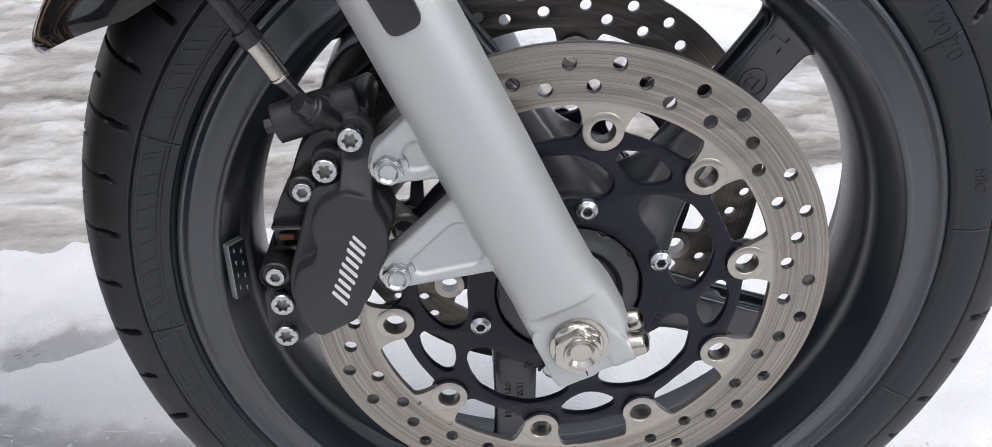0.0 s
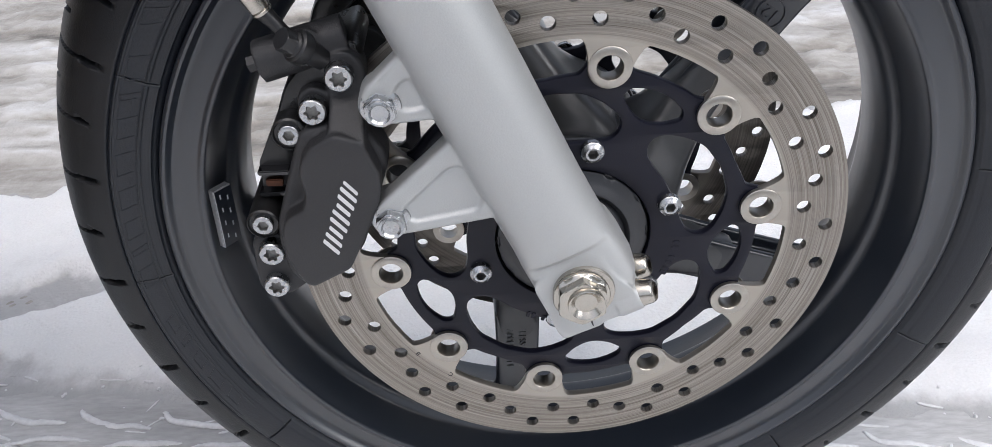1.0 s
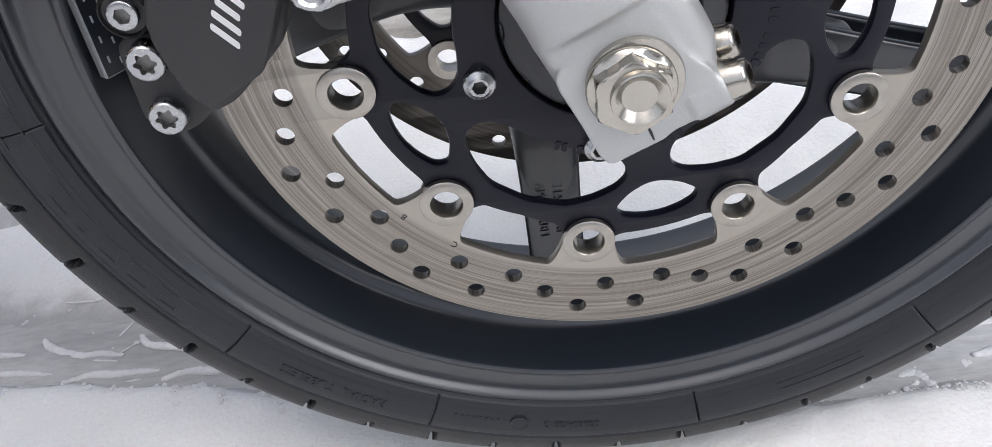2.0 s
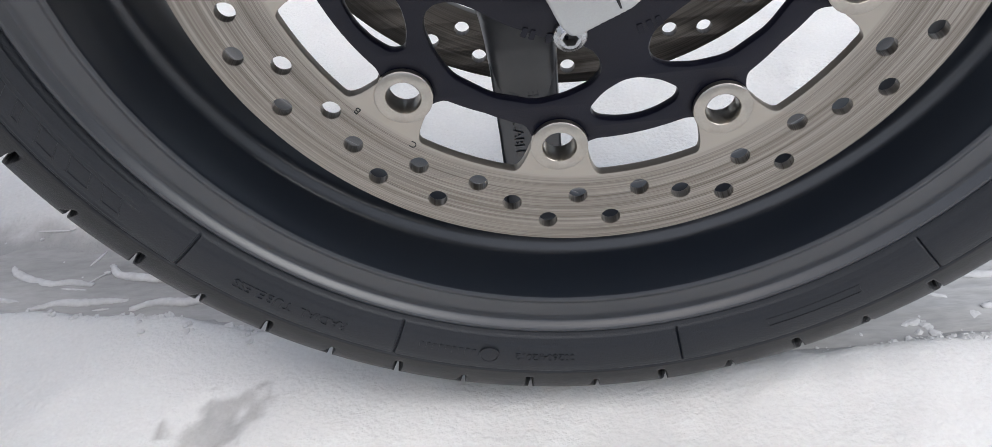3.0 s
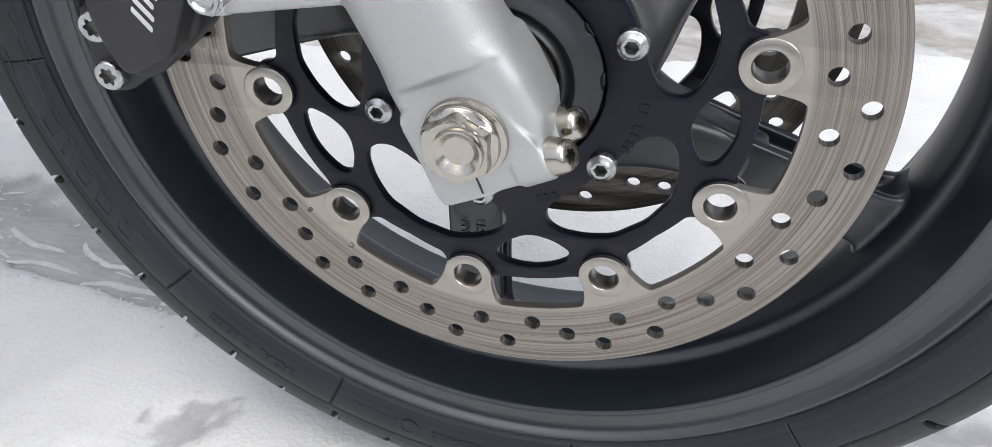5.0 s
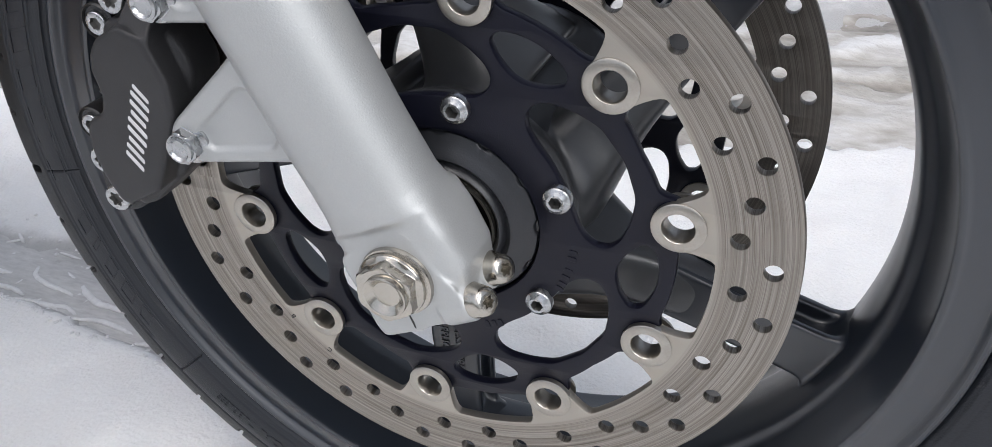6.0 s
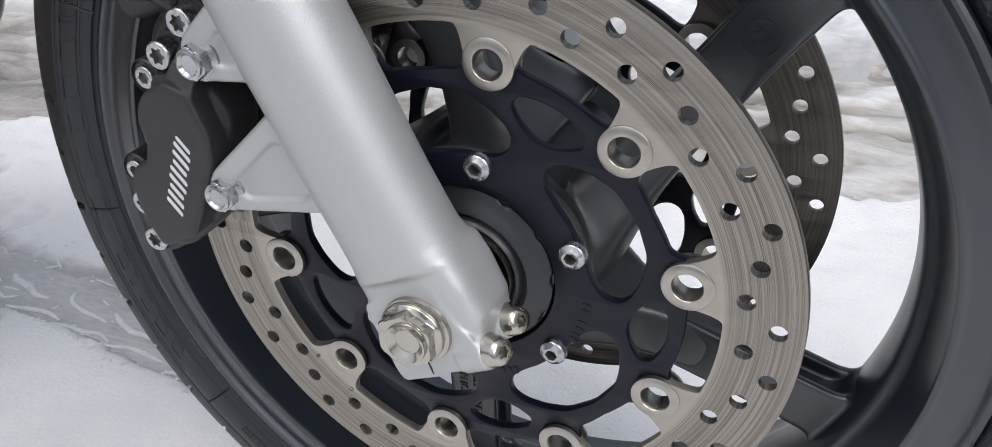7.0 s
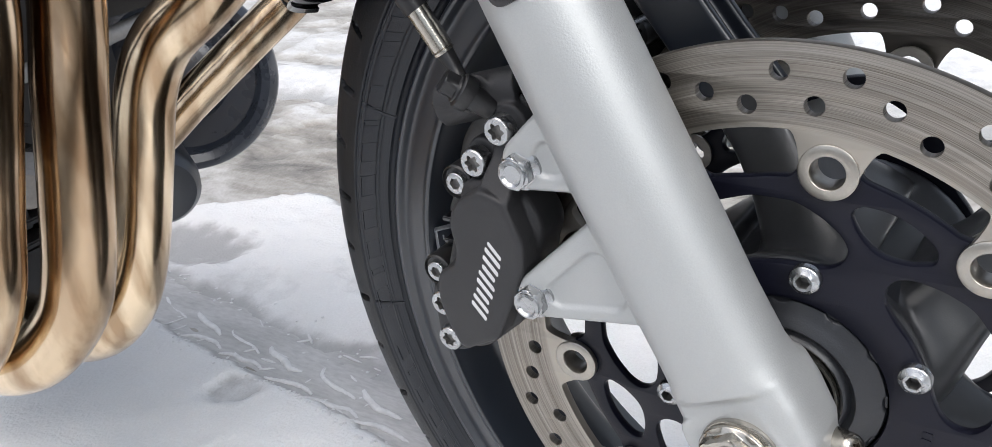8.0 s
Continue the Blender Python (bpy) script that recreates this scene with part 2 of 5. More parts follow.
def slush_material():
    """Churned slush: pale icy plates, grey-brown wet ruts where the road lies low."""
    m = material("wet_slush_and_ice", (0.5, 0.5, 0.5), 0.42, 0.0, 0.10, 70, 0.5, 90, rough_var=0.16, relief=0.005)
    n, l = m.node_tree.nodes, m.node_tree.links
    b = n["Principled BSDF"]
    co = n.new("ShaderNodeTexCoord")
    wet = n.new("ShaderNodeAttribute")
    wet.attribute_name = "wet"
    total = wet.outputs["Fac"]
    for sx, sy, detail, warp, amount in ((2.2, 8.0, 8.0, 0.5, 0.85), (9.0, 26.0, 9.0, 1.0, 0.95), (60.0, 110.0, 5.0, 0.3, 0.40)):
        mp = n.new("ShaderNodeMapping")
        mp.inputs["Scale"].default_value = (sx, sy, 1)
        mp.inputs["Rotation"].default_value = (0, 0, radians(5))
        l.new(co.outputs["Object"], mp.inputs["Vector"])
        t = n.new("ShaderNodeTexNoise")
        t.inputs["Scale"].default_value, t.inputs["Detail"].default_value, t.inputs["Distortion"].default_value = 1.0, detail, warp
        l.new(mp.outputs[0], t.inputs["Vector"])
        c = n.new("ShaderNodeMath")
        c.operation = "SUBTRACT"
        c.inputs[1].default_value = 0.5
        l.new(t.outputs["Fac"], c.inputs[0])
        k = n.new("ShaderNodeMath")
        k.operation = "MULTIPLY_ADD"
        k.inputs[1].default_value = amount
        l.new(c.outputs[0], k.inputs[0])
        l.new(total, k.inputs[2])
        total = k.outputs[0]
    r = n.new("ShaderNodeValToRGB")
    stops = ((0.0, (0.58, 0.58, 0.575)), (0.25, (0.465, 0.453, 0.432)), (0.48, (0.360, 0.344, 0.316)), (0.68, (0.268, 0.250, 0.222)), (0.87, (0.180, 0.168, 0.150)), (1.0, (0.10, 0.092, 0.082)))
    while len(r.color_ramp.elements) < len(stops):
        r.color_ramp.elements.new(0.5)
    for e, (q, c) in zip(r.color_ramp.elements, stops):
        e.position, e.color = q, (*c, 1)
    l.new(total, r.inputs["Fac"])
    l.new(r.outputs["Color"], b.inputs["Base Color"])
    return m


M_SNOW = snow_material()
M_SLUSH = slush_material()
M_RIDGE = material("loose_snow", (0.66, 0.662, 0.664), 0.6, 0.0, 0.15, 300, 0.4, 500, (0.50, 0.502, 0.506), 60, 0.6)
M_TRACKICE = material("pressed_ice", (0.455, 0.454, 0.450), 0.40, 0.0, 0.34, 160, 0.8, 80, (0.25, 0.245, 0.236), 10, 0.85, 0.12, relief=0.003, stretch=(0.4, 1.4, 1))
M_WALL = material("dark_reflection_wall", (0.13, 0.13, 0.13), 0.8, 0.0, 0.3, 3, 0.4, 6, (0.08, 0.08, 0.08), 0.6, 0.6, relief=0.02)


# ---- building helpers ----
def part(name, bm, mat, parent, label="", at=(0, 0, 0), smooth=40):
    """One mesh object under a thing or a part."""
    if isinstance(bm, bpy.types.Mesh):
        me = bm
    else:
        me = bpy.data.meshes.new(name)
        bm.normal_update()
        bm.to_mesh(me)
        bm.free()
    if smooth and me.users == 0:
        me.polygons.foreach_set("use_smooth", [True] * len(me.polygons))
        me.set_sharp_from_angle(angle=radians(smooth))
    if mat and not me.materials:
        me.materials.append(mat)
    ob = new(name, me)
    ob.parent = parent
    ob.location = at
    if label:
        ob["label"] = label
    return ob


def grown(outline, holes, y_front, y_back, bevel):
    """A plate in the x-z plane with holes and rounded edges, between two depths."""
    cu = bpy.data.curves.new("plate", "CURVE")
    cu.dimensions, cu.fill_mode = "2D", "BOTH"
    for loop in (outline, *holes):
        s = cu.splines.new("POLY")
        s.points.add(len(loop) - 1)
        for p, (u, v) in zip(s.points, loop):
            p.co = (u, v, 0, 1)
        s.use_cyclic_u = True
    cu.extrude = (y_back - y_front) / 2 - bevel
    cu.bevel_depth, cu.bevel_resolution, cu.offset = bevel, 1, -bevel
    ob = new("plate", cu)
    me = bpy.data.meshes.new_from_object(ob.evaluated_get(bpy.context.evaluated_depsgraph_get()))
    bm = bmesh.new()
    bm.from_mesh(me)
    bpy.data.objects.remove(ob)
    bpy.data.curves.remove(cu)
    bpy.data.meshes.remove(me)
    bm.transform(Matrix.Translation((0, (y_front + y_back) / 2, 0)) @ Matrix.Rotation(radians(90), 4, "X"))
    bmesh.ops.remove_doubles(bm, verts=bm.verts, dist=1e-6)
    return bm


def pol(r, a):
    return (r * math.cos(radians(a)), r * math.sin(radians(a)))


def circle(cx, cz, r, n=24):
    return [(cx + r * math.cos(2 * math.pi * i / n), cz + r * math.sin(2 * math.pi * i / n)) for i in range(n)]


def rounded(pts, r, n=5):
    """A polygon with its corners rounded."""
    out = []
    for i, p in enumerate(pts):
        p, a, b = Vector(p), Vector(pts[i - 1]), Vector(pts[(i + 1) % len(pts)])
        da, db = a - p, b - p
        k = min(r, da.length * 0.45, db.length * 0.45)
        s, e = p + da.normalized() * k, p + db.normalized() * k
        for j in range(n + 1):
            t = j / n
            q = s * (1 - t) ** 2 + p * (2 * t * (1 - t)) + e * t * t
            out.append((q.x, q.y))
    return out


def lathe(profile, n=64, axis="Y", closed=False):
    """A body of revolution about the axle: (radius, depth) pairs."""
    bm = bmesh.new()
    rows = []
    for r, y in profile:
        if r < 1e-6:
            rows.append([bm.verts.new((0, y, 0))])
        else:
            rows.append([bm.verts.new((r * math.cos(2 * math.pi * i / n), y, r * math.sin(2 * math.pi * i / n))) for i in range(n)])
    pairs = list(zip(rows, rows[1:])) + ([(rows[-1], rows[0])] if closed else [])
    for a, b in pairs:
        for i in range(n):
            j = (i + 1) % n
            if len(a) == 1:
                bm.faces.new((a[0], b[i], b[j]))
            elif len(b) == 1:
                bm.faces.new((a[i], b[0], a[j]))
            else:
                bm.faces.new((a[i], b[i], b[j], a[j]))
    bmesh.ops.recalc_face_normals(bm, faces=bm.faces)
    return bm


def turned(bm, direction, at=(0, 0, 0)):
    """Turn a body that was made facing -y so that it faces the direction, and put it at a place."""
    q = Vector((0, -1, 0)).rotation_difference(Vector(direction).normalized())
    bm.transform(Matrix.Translation(at) @ q.to_matrix().to_4x4())
    return bm


def joined(*parts):
    out = bmesh.new()
    for bm in parts:
        me = bpy.data.meshes.new("joint")
        bm.to_mesh(me)
        bm.free()
        out.from_mesh(me)
        bpy.data.meshes.remove(me)
    return out


def mirrored(bm):
    """The same body on the other side of the wheel."""
    bm.transform(Matrix.Translation((0, 2 * MID, 0)) @ Matrix.Scale(-1, 4, (0, 1, 0)))
    bmesh.ops.reverse_faces(bm, faces=bm.faces)
    return bm


def spline(points, n=10):
    """A smooth line through the points."""
    p = [Vector(q) for q in points]
    p = [2 * p[0] - p[1], *p, 2 * p[-1] - p[-2]]
    out = []
    for i in range(1, len(p) - 2):
        a, b, c, d = p[i - 1:i + 3]
        for j in range(n):
            t = j / n
            out.append(0.5 * ((2 * b) + (c - a) * t + (2 * a - 5 * b + 4 * c - d) * t * t + (3 * b - a - 3 * c + d) * t ** 3))
    out.append(p[-2])
    return out


def tube(points, radius, n=20, steps=10, cap=True):
    """A round tube along a smooth line; radius may be a function of 0..1."""
    line = spline(points, steps)
    bm = bmesh.new()
    rows, side = [], None
    for i, c in enumerate(line):
        d = (line[min(i + 1, len(line) - 1)] - line[max(i - 1, 0)]).normalized()
        if side is None:
            side = d.orthogonal().normalized()
        side = (side - d * side.dot(d)).normalized()
        up = d.cross(side)
        r = radius(i / (len(line) - 1)) if callable(radius) else radius
        rows.append([bm.verts.new(c + side * r * math.cos(2 * math.pi * k / n) + up * r * math.sin(2 * math.pi * k / n)) for k in range(n)])
    for a, b in zip(rows, rows[1:]):
        for i in range(n):
            j = (i + 1) % n
            bm.faces.new((a[i], b[i], b[j], a[j]))
    if cap:
        bm.faces.new(rows[0])
        bm.faces.new(rows[-1])
    bmesh.ops.recalc_face_normals(bm, faces=bm.faces)
    return bm


def bolt_head(r, h, socket, depth, shape="hex", dome=0.0, n=36, base=0.0):
    """A round bolt head that faces -y, its foot at y = 0, with a hexagon or star socket."""
    def ring(f, y):
        return [bm.verts.new((f(2 * math.pi * i / n) * math.cos(2 * math.pi * i / n), y, f(2 * math.pi * i / n) * math.sin(2 * math.pi * i / n))) for i in range(n)]

    def inside(a):
        if shape == "hex":
            k = (a % (math.pi / 3)) - math.pi / 6
            return socket * 0.866 / math.cos(k)
        return socket * (0.84 + 0.16 * math.cos(6 * a))

    bm = bmesh.new()
    rows = [ring(lambda a: r, base), ring(lambda a: r, -h * 0.80), ring(lambda a: r * 0.96, -h * 0.93), ring(lambda a: r * 0.88, -h),
            ring(lambda a: max(inside(a) * 1.12, r * 0.6), -h - dome), ring(lambda a: inside(a), -h - dome * 0.9), ring(lambda a: inside(a) * 0.97, -h + depth)]
    for a, b in zip(rows, rows[1:]):
        for i in range(n):
            j = (i + 1) % n
            bm.faces.new((a[i], b[i], b[j], a[j]))
    bm.faces.new(rows[-1])
    bmesh.ops.recalc_face_normals(bm, faces=bm.faces)
    return bm


def dark_socket(ob, n=36):
    """Darker metal on the floor and walls of a bolt's socket."""
    ob.data.materials.append(M_SOCKET)
    last = len(ob.data.polygons)
    for k in range(last - n - 1, last):
        ob.data.polygons[k].material_index = 1


def hex_nut(flange, corner, h_flange, h, n=48):
    """A flange nut that faces -y: round flange, hexagon with rounded top."""
    def hexr(a, c):
        k = (a % (math.pi / 3)) - math.pi / 6
        return c * 0.866 / math.cos(k)

    rows_f = [(lambda a: flange, 0.0), (lambda a: flange, -h_flange * 0.4), (lambda a: flange * 0.97, -h_flange * 0.75),
              (lambda a: max(hexr(a, corner) * 1.02, flange * 0.86), -h_flange),
              (lambda a: hexr(a, corner), -h_flange * 1.25), (lambda a: hexr(a, corner), -h * 0.86),
              (lambda a: min(hexr(a, corner), corner * 0.95), -h * 0.95), (lambda a: corner * 0.86, -h)]
    bm = bmesh.new()
    rows = [[bm.verts.new((f(2 * math.pi * i / n) * math.cos(2 * math.pi * i / n), y, f(2 * math.pi * i / n) * math.sin(2 * math.pi * i / n))) for i in range(n)] for f, y in rows_f]
    for a, b in zip(rows, rows[1:]):
        for i in range(n):
            j = (i + 1) % n
            bm.faces.new((a[i], b[i], b[j], a[j]))
    bm.faces.new(rows[-1])
    bmesh.ops.recalc_face_normals(bm, faces=bm.faces)
    return bm


def text_mesh(words, size, depth):
    """Flat letters in the x-z plane, facing -y, their middle at the origin."""
    cu = bpy.data.curves.new("letters", "FONT")
    cu.body, cu.size, cu.extrude, cu.align_x, cu.align_y = words, size, depth, "CENTER", "CENTER"
    ob = new("letters", cu)
    me = bpy.data.meshes.new_from_object(ob.evaluated_get(bpy.context.evaluated_depsgraph_get()))
    bm = bmesh.new()
    bm.from_mesh(me)
    bpy.data.objects.remove(ob)
    bpy.data.curves.remove(cu)
    bpy.data.meshes.remove(me)
    bm.transform(Matrix.Rotation(radians(90), 4, "X"))
    return bm


def bent(bm, r0, a0, y_at):
    """Bend flat letters round the axle: the feet towards it, reading clockwise from the camera's side."""
    for v in bm.verts:
        r, a = r0 + v.co.z, radians(a0) - v.co.x / r0
        v.co = (r * math.cos(a), y_at(r) + v.co.y, r * math.sin(a))
    return bm


def slab(x0, x1, z0, z1, y0, y1, bevel=0.002):
    bm = bmesh.new()
    bmesh.ops.create_cube(bm, size=1)
    bm.transform(Matrix.Translation(((x0 + x1) / 2, (y0 + y1) / 2, (z0 + z1) / 2)) @ Matrix.Diagonal((x1 - x0, y1 - y0, z1 - z0, 1)))
    if bevel:
        bmesh.ops.bevel(bm, geom=bm.edges, offset=bevel, segments=2, affect="EDGES")
    return bm


@functools.lru_cache(maxsize=None)
def noise_table(seed):
    return np.random.RandomState(seed).rand(256, 256)


def lattice_noise(x, y, scale, seed, octaves=4):
    """Smooth noise about 0, between roughly -1 and 1."""
    table = noise_table(seed)
    out, amp = np.zeros_like(x), 1.0
    for k in range(octaves):
        u, v = x * scale * 2 ** k + 17.3 * k, y * scale * 2 ** k + 5.1 * k
        i, j = np.floor(u).astype(int), np.floor(v).astype(int)
        f, g = u - i, v - j
        f, g = f * f * (3 - 2 * f), g * g * (3 - 2 * g)
        i0, j0, i1, j1 = i % 256, j % 256, (i + 1) % 256, (j + 1) % 256
        n0 = table[i0, j0] * (1 - f) + table[i1, j0] * f
        n1 = table[i0, j1] * (1 - f) + table[i1, j1] * f
        out += amp * ((n0 * (1 - g) + n1 * g) * 2 - 1)
        amp *= 0.5
    return out / 1.6


def grid_mesh(name, xs, ys, h, keep=None, cover=None, key="cover"):
    nx, ny = len(xs), len(ys)
    xx, yy = np.meshgrid(xs, ys, indexing="ij")
    v = np.stack([xx, yy, h], -1).reshape(-1, 3)
    i, j = np.meshgrid(np.arange(nx - 1), np.arange(ny - 1), indexing="ij")
    a = (i * ny + j).ravel()
    f = np.stack([a, a + ny, a + ny + 1, a + 1], -1)
    if keep is not None:
        f = f[keep.reshape(-1)[f].any(1)]
        used = np.unique(f)
        remap = np.zeros(len(v), int)
        remap[used] = np.arange(len(used))
        v, f = v[used], remap[f]
        if cover is not None:
            cover = cover.ravel()[used]
    me = bpy.data.meshes.new(name)
    me.from_pydata(v.tolist(), [], f.tolist())
    me.polygons.foreach_set("use_smooth", [True] * len(me.polygons))
    if cover is not None:
        me.attributes.new(key, "FLOAT", "POINT").data.foreach_set("value", cover.ravel().astype(np.float32))
    return me


def smoothstep(a, b, x):
    t = np.clip((x - a) / (b - a), 0, 1)
    return t * t * (3 - 2 * t)


# ---- ground: wet slush on the road, snow lying on it ----
def track_line(x):
    """Middle of the tyre track beside the wheel."""
    return 0.125 - 0.10 * x


def spread(lo, hi, step, far, growth=1.25):
    core = list(np.arange(lo, hi + step / 2, step))
    d, a, b = step, core[0], core[-1]
    left, right = [], []
    while a > -far or b < far:
        d *= growth
        a, b = a - d, b + d
        left.append(a)
        right.append(b)
    return np.array(left[::-1] + core + right)


def slant(x):
    """How far the road's edge, and the ruts along it, swing away to the front of the wheel."""
    return 0.18 * 0.5 * (x + 0.6 + np.sqrt((x + 0.6) ** 2 + 0.01)) * smoothstep(9.0, 1.0, np.abs(x))


def ruts(x, y):
    """How low and wet the road lies, 0 to 1: brown wheel ruts that run along it, broken by plates of ice."""
    drift = y - slant(x) + 0.05 * lattice_noise(x, y, 1.3, 21, 3) + 0.020 * lattice_noise(x, y, 6.0, 22, 4)
    broken = smoothstep(-0.35, 0.25, lattice_noise(x * 0.35, y, 5.0, 23, 4))
    out = np.full_like(x, 0.62)
    for mid, half, deep in ((0.640, 0.085, 0.30), (0.755, 0.022, 0.42), (0.835, 0.030, 0.30), (0.990, 0.034, 0.45), (1.12, 0.03, 0.25), (1.36, 0.05, 0.22), (1.90, 0.12, 0.20), (2.6, 0.2, 0.2)):
        out = out + deep * smoothstep(half, half * 0.35, np.abs(drift - mid)) * (0.35 + 0.65 * broken)
    plates = smoothstep(0.02, 0.22, lattice_noise(x * 0.5, y, 7.0, 24, 5))
    out = out - 0.28 * plates - 0.25 * smoothstep(0.03, 0.18, lattice_noise(x * 0.6, y, 22.0, 25, 3)) * smoothstep(0.55, 0.75, y)
    return np.clip(out - 0.10 * smoothstep(1.05, 1.35, y - slant(x)), 0, 1)


def road_height(x, y):
    near = np.exp(-((x / 6) ** 2 + (y / 6) ** 2))
    lumps = 0.5 * np.abs(lattice_noise(x * 0.55, y, 13, 5, 5)) + 0.35 * smoothstep(-0.05, 0.12, lattice_noise(x * 0.7, y, 15, 6, 4))
    rough = 0.004 * lattice_noise(x, y, 9, 3) + (0.020 * (1 - ruts(x, y)) + 0.009 * lumps - 0.010) * smoothstep(0.50, 0.70, y - slant(x))
    inside = 1 - smoothstep(0.03, 0.06, np.abs(y - track_line(x)))
    return near * rough * (1 - 0.8 * inside) - 0.001


def blot(x, y, cx, cy, rx, ry, turn, noise, ragged=0.35):
    """1 inside an uneven oval, fading to 0 outside."""
    c, s = math.cos(radians(turn)), math.sin(radians(turn))
    u, v = ((x - cx) * c + (y - cy) * s) / rx, ((y - cy) * c - (x - cx) * s) / ry
    return smoothstep(1.25, 0.55, np.sqrt(u * u + v * v) + ragged * noise)


def snow_share(x, y):
    """How closely the snow covers the road, 0 to 1: a bank in front, one behind the track, patches beyond the slush."""
    edge = 0.012 * lattice_noise(x, y, 14, 7, 4) + 0.02 * lattice_noise(x, y, 3.5, 8, 3)
    crisp = lattice_noise(x, y, 55, 13, 4)
    c = track_line(x)
    near_edge = c - 0.026 - 0.020 * smoothstep(-0.35, 0.0, x) - 0.012 * np.exp(-((x - 0.04) / 0.10) ** 2)
    # front bank thins out behind the viewpoint, added unseen to darken reflections
    front = smoothstep(-2.6, -0.35, y + 6 * edge) * smoothstep(0.010, -0.010, y - near_edge + edge * 0.45 + 0.004 * crisp)
    behind = smoothstep(-0.022, 0.040, y - (c + 0.055) + edge * 1.0 + 0.006 * crisp) * smoothstep(0.014, -0.014, y - 0.548 - slant(x) + 1.8 * edge + 0.012 * crisp + 0.16 * smoothstep(-0.85, -1.15, x))
    behind = behind * (1 - 0.38 * smoothstep(0.02, 0.22, lattice_noise(x * 0.7, y, 13, 18, 5)) * smoothstep(-0.35, -0.65, x))
    # a boot print with a ribbed sole, thin trodden places and bare slush between the patches
    bars = 0.5 + 0.5 * np.sin(((x + 0.51) * 0.75 + (y - 0.365) * 0.66) * 420 + 1.5 * crisp)
    for cx, cy, rx, ry, turn, most in ((-0.512, 0.366, 0.078, 0.036, 26, 0.98), (-0.962, 0.350, 0.115, 0.055, 4, 0.92), (-1.05, 0.50, 0.10, 0.05, 20, 0.75), (-0.80, 0.545, 0.07, 0.035, -10, 0.9), (-0.535, 0.245, 0.055, 0.030, 10, 0.70)):
        b = blot(x, y, cx, cy, rx, ry, turn, crisp, 0.25)
        behind = behind * (1 - b * (most - (0.16 * bars if cx == -0.512 else 0)))
    front = front * (1 - 0.62 * blot(x, y, -0.618, 0.136, 0.036, 0.026, 20, crisp, 0.5))
    far_edge = 1.03 + slant(x) + 1.1 * smoothstep(-0.15, -0.85, x)
    beyond = smoothstep(-0.05, 0.10, y - far_edge + 5 * edge) * (0.55 + 0.45 * smoothstep(-0.15, 0.15, lattice_noise(x * 0.5, y, 3.0, 14, 4)))
    ridge = 0.60 * smoothstep(0.10, 0.03, np.abs(y - 0.97 + 3 * edge)) * smoothstep(-0.95, -1.2, x)
    return np.clip(np.maximum.reduce([front, behind, beyond, ridge]), 0, 1)


def snow_depth(x, y, share):
    lumps = (0.0040 + 0.0050 * smoothstep(0.16, 0.26, y)) * lattice_noise(x, y, 7, 9, 4) + 0.0030 * smoothstep(0.16, 0.26, y) * lattice_noise(x, y, 22, 17, 3) + 0.0013 * lattice_noise(x, y, 60, 10, 3) + 0.0005 * lattice_noise(x, y, 160, 16, 2)
    dent = blot(x, y, -0.512, 0.372, 0.072, 0.030, 26, 0 * x) + 0.3 * blot(x, y, -0.227, 0.026, 0.030, 0.022, 40, 0 * x)
    pressed = np.exp(-((x / 0.10) ** 2 + ((y - MID) / 0.07) ** 2))
    return np.maximum(0.0012 * smoothstep(0.0, 0.1, share), 0.013 * share + lumps * share - 0.0075 * pressed - 0.008 * dent + 0.012 * share * smoothstep(0.70, 1.0, y)) - 0.002 * (share < 0.02)


gx, gy = spread(-1.7, 0.9, 0.008, 300, 1.12), spread(-0.35, 1.7, 0.008, 300, 1.12)
mx, my = np.meshgrid(gx, gy, indexing="ij")
ground = new("ground", grid_mesh("ground", gx, gy, road_height(mx, my), None, ruts(mx, my), "wet"))
ground.data.materials.append(M_SLUSH)
tagged(ground, "wet grey-brown slush and ice on a road", "ground", kind="structure")

sx, sy = spread(-1.2, 0.55, 0.005, 60, 1.16), spread(-0.30, 0.86, 0.005, 60, 1.16)
mx, my = np.meshgrid(sx, sy, indexing="ij")
far_off = np.maximum(np.abs(mx), np.abs(my)) > 8
share = np.where(far_off, 0.0, snow_share(mx, my))
snow = new("snow", grid_mesh("snow", sx, sy, road_height(mx, my) + np.where(far_off, 0.004, snow_depth(mx, my, share)), share > 0.02, share * (1 - 0.66 * blot(mx, my, -0.222, 0.024, 0.034, 0.026, 40, lattice_noise(mx, my, 90, 13, 4), 0.75))))
snow.data.materials.append(M_SNOW)
tagged(snow, "white trodden snow lying in banks beside the wheel", "snow", kind="stuff")

# pressed ice strip of the tyre track, with the raised snow left by the tread
tx = np.arange(-1.25, 0.6, 0.006)
tw = np.linspace(-1, 1, 27)
mt, mw = np.meshgrid(tx, tw, indexing="ij")
wy = track_line(mt) + 0.010 + mw * 0.080
tz = road_height(mt, wy) + 0.0010 + 0.0012 * lattice_noise(mt * 0.5, wy, 40, 31, 4) + 0.0010 * lattice_noise(mt * 0.25, wy, 120, 32, 2) - 0.008 * smoothstep(0.80, 1.0, np.abs(mw))
strip = grid_mesh("tyre_track", tx, tw, tz)
strip.vertices.foreach_set("co", np.stack([mt, wy, tz], -1).ravel())
strip.materials.append(M_TRACKICE)
tagged(new("tyre_track", strip), "grey pressed ice of a tyre track across the snow", "tyre track", kind="stuff")

rng = random.Random(5)


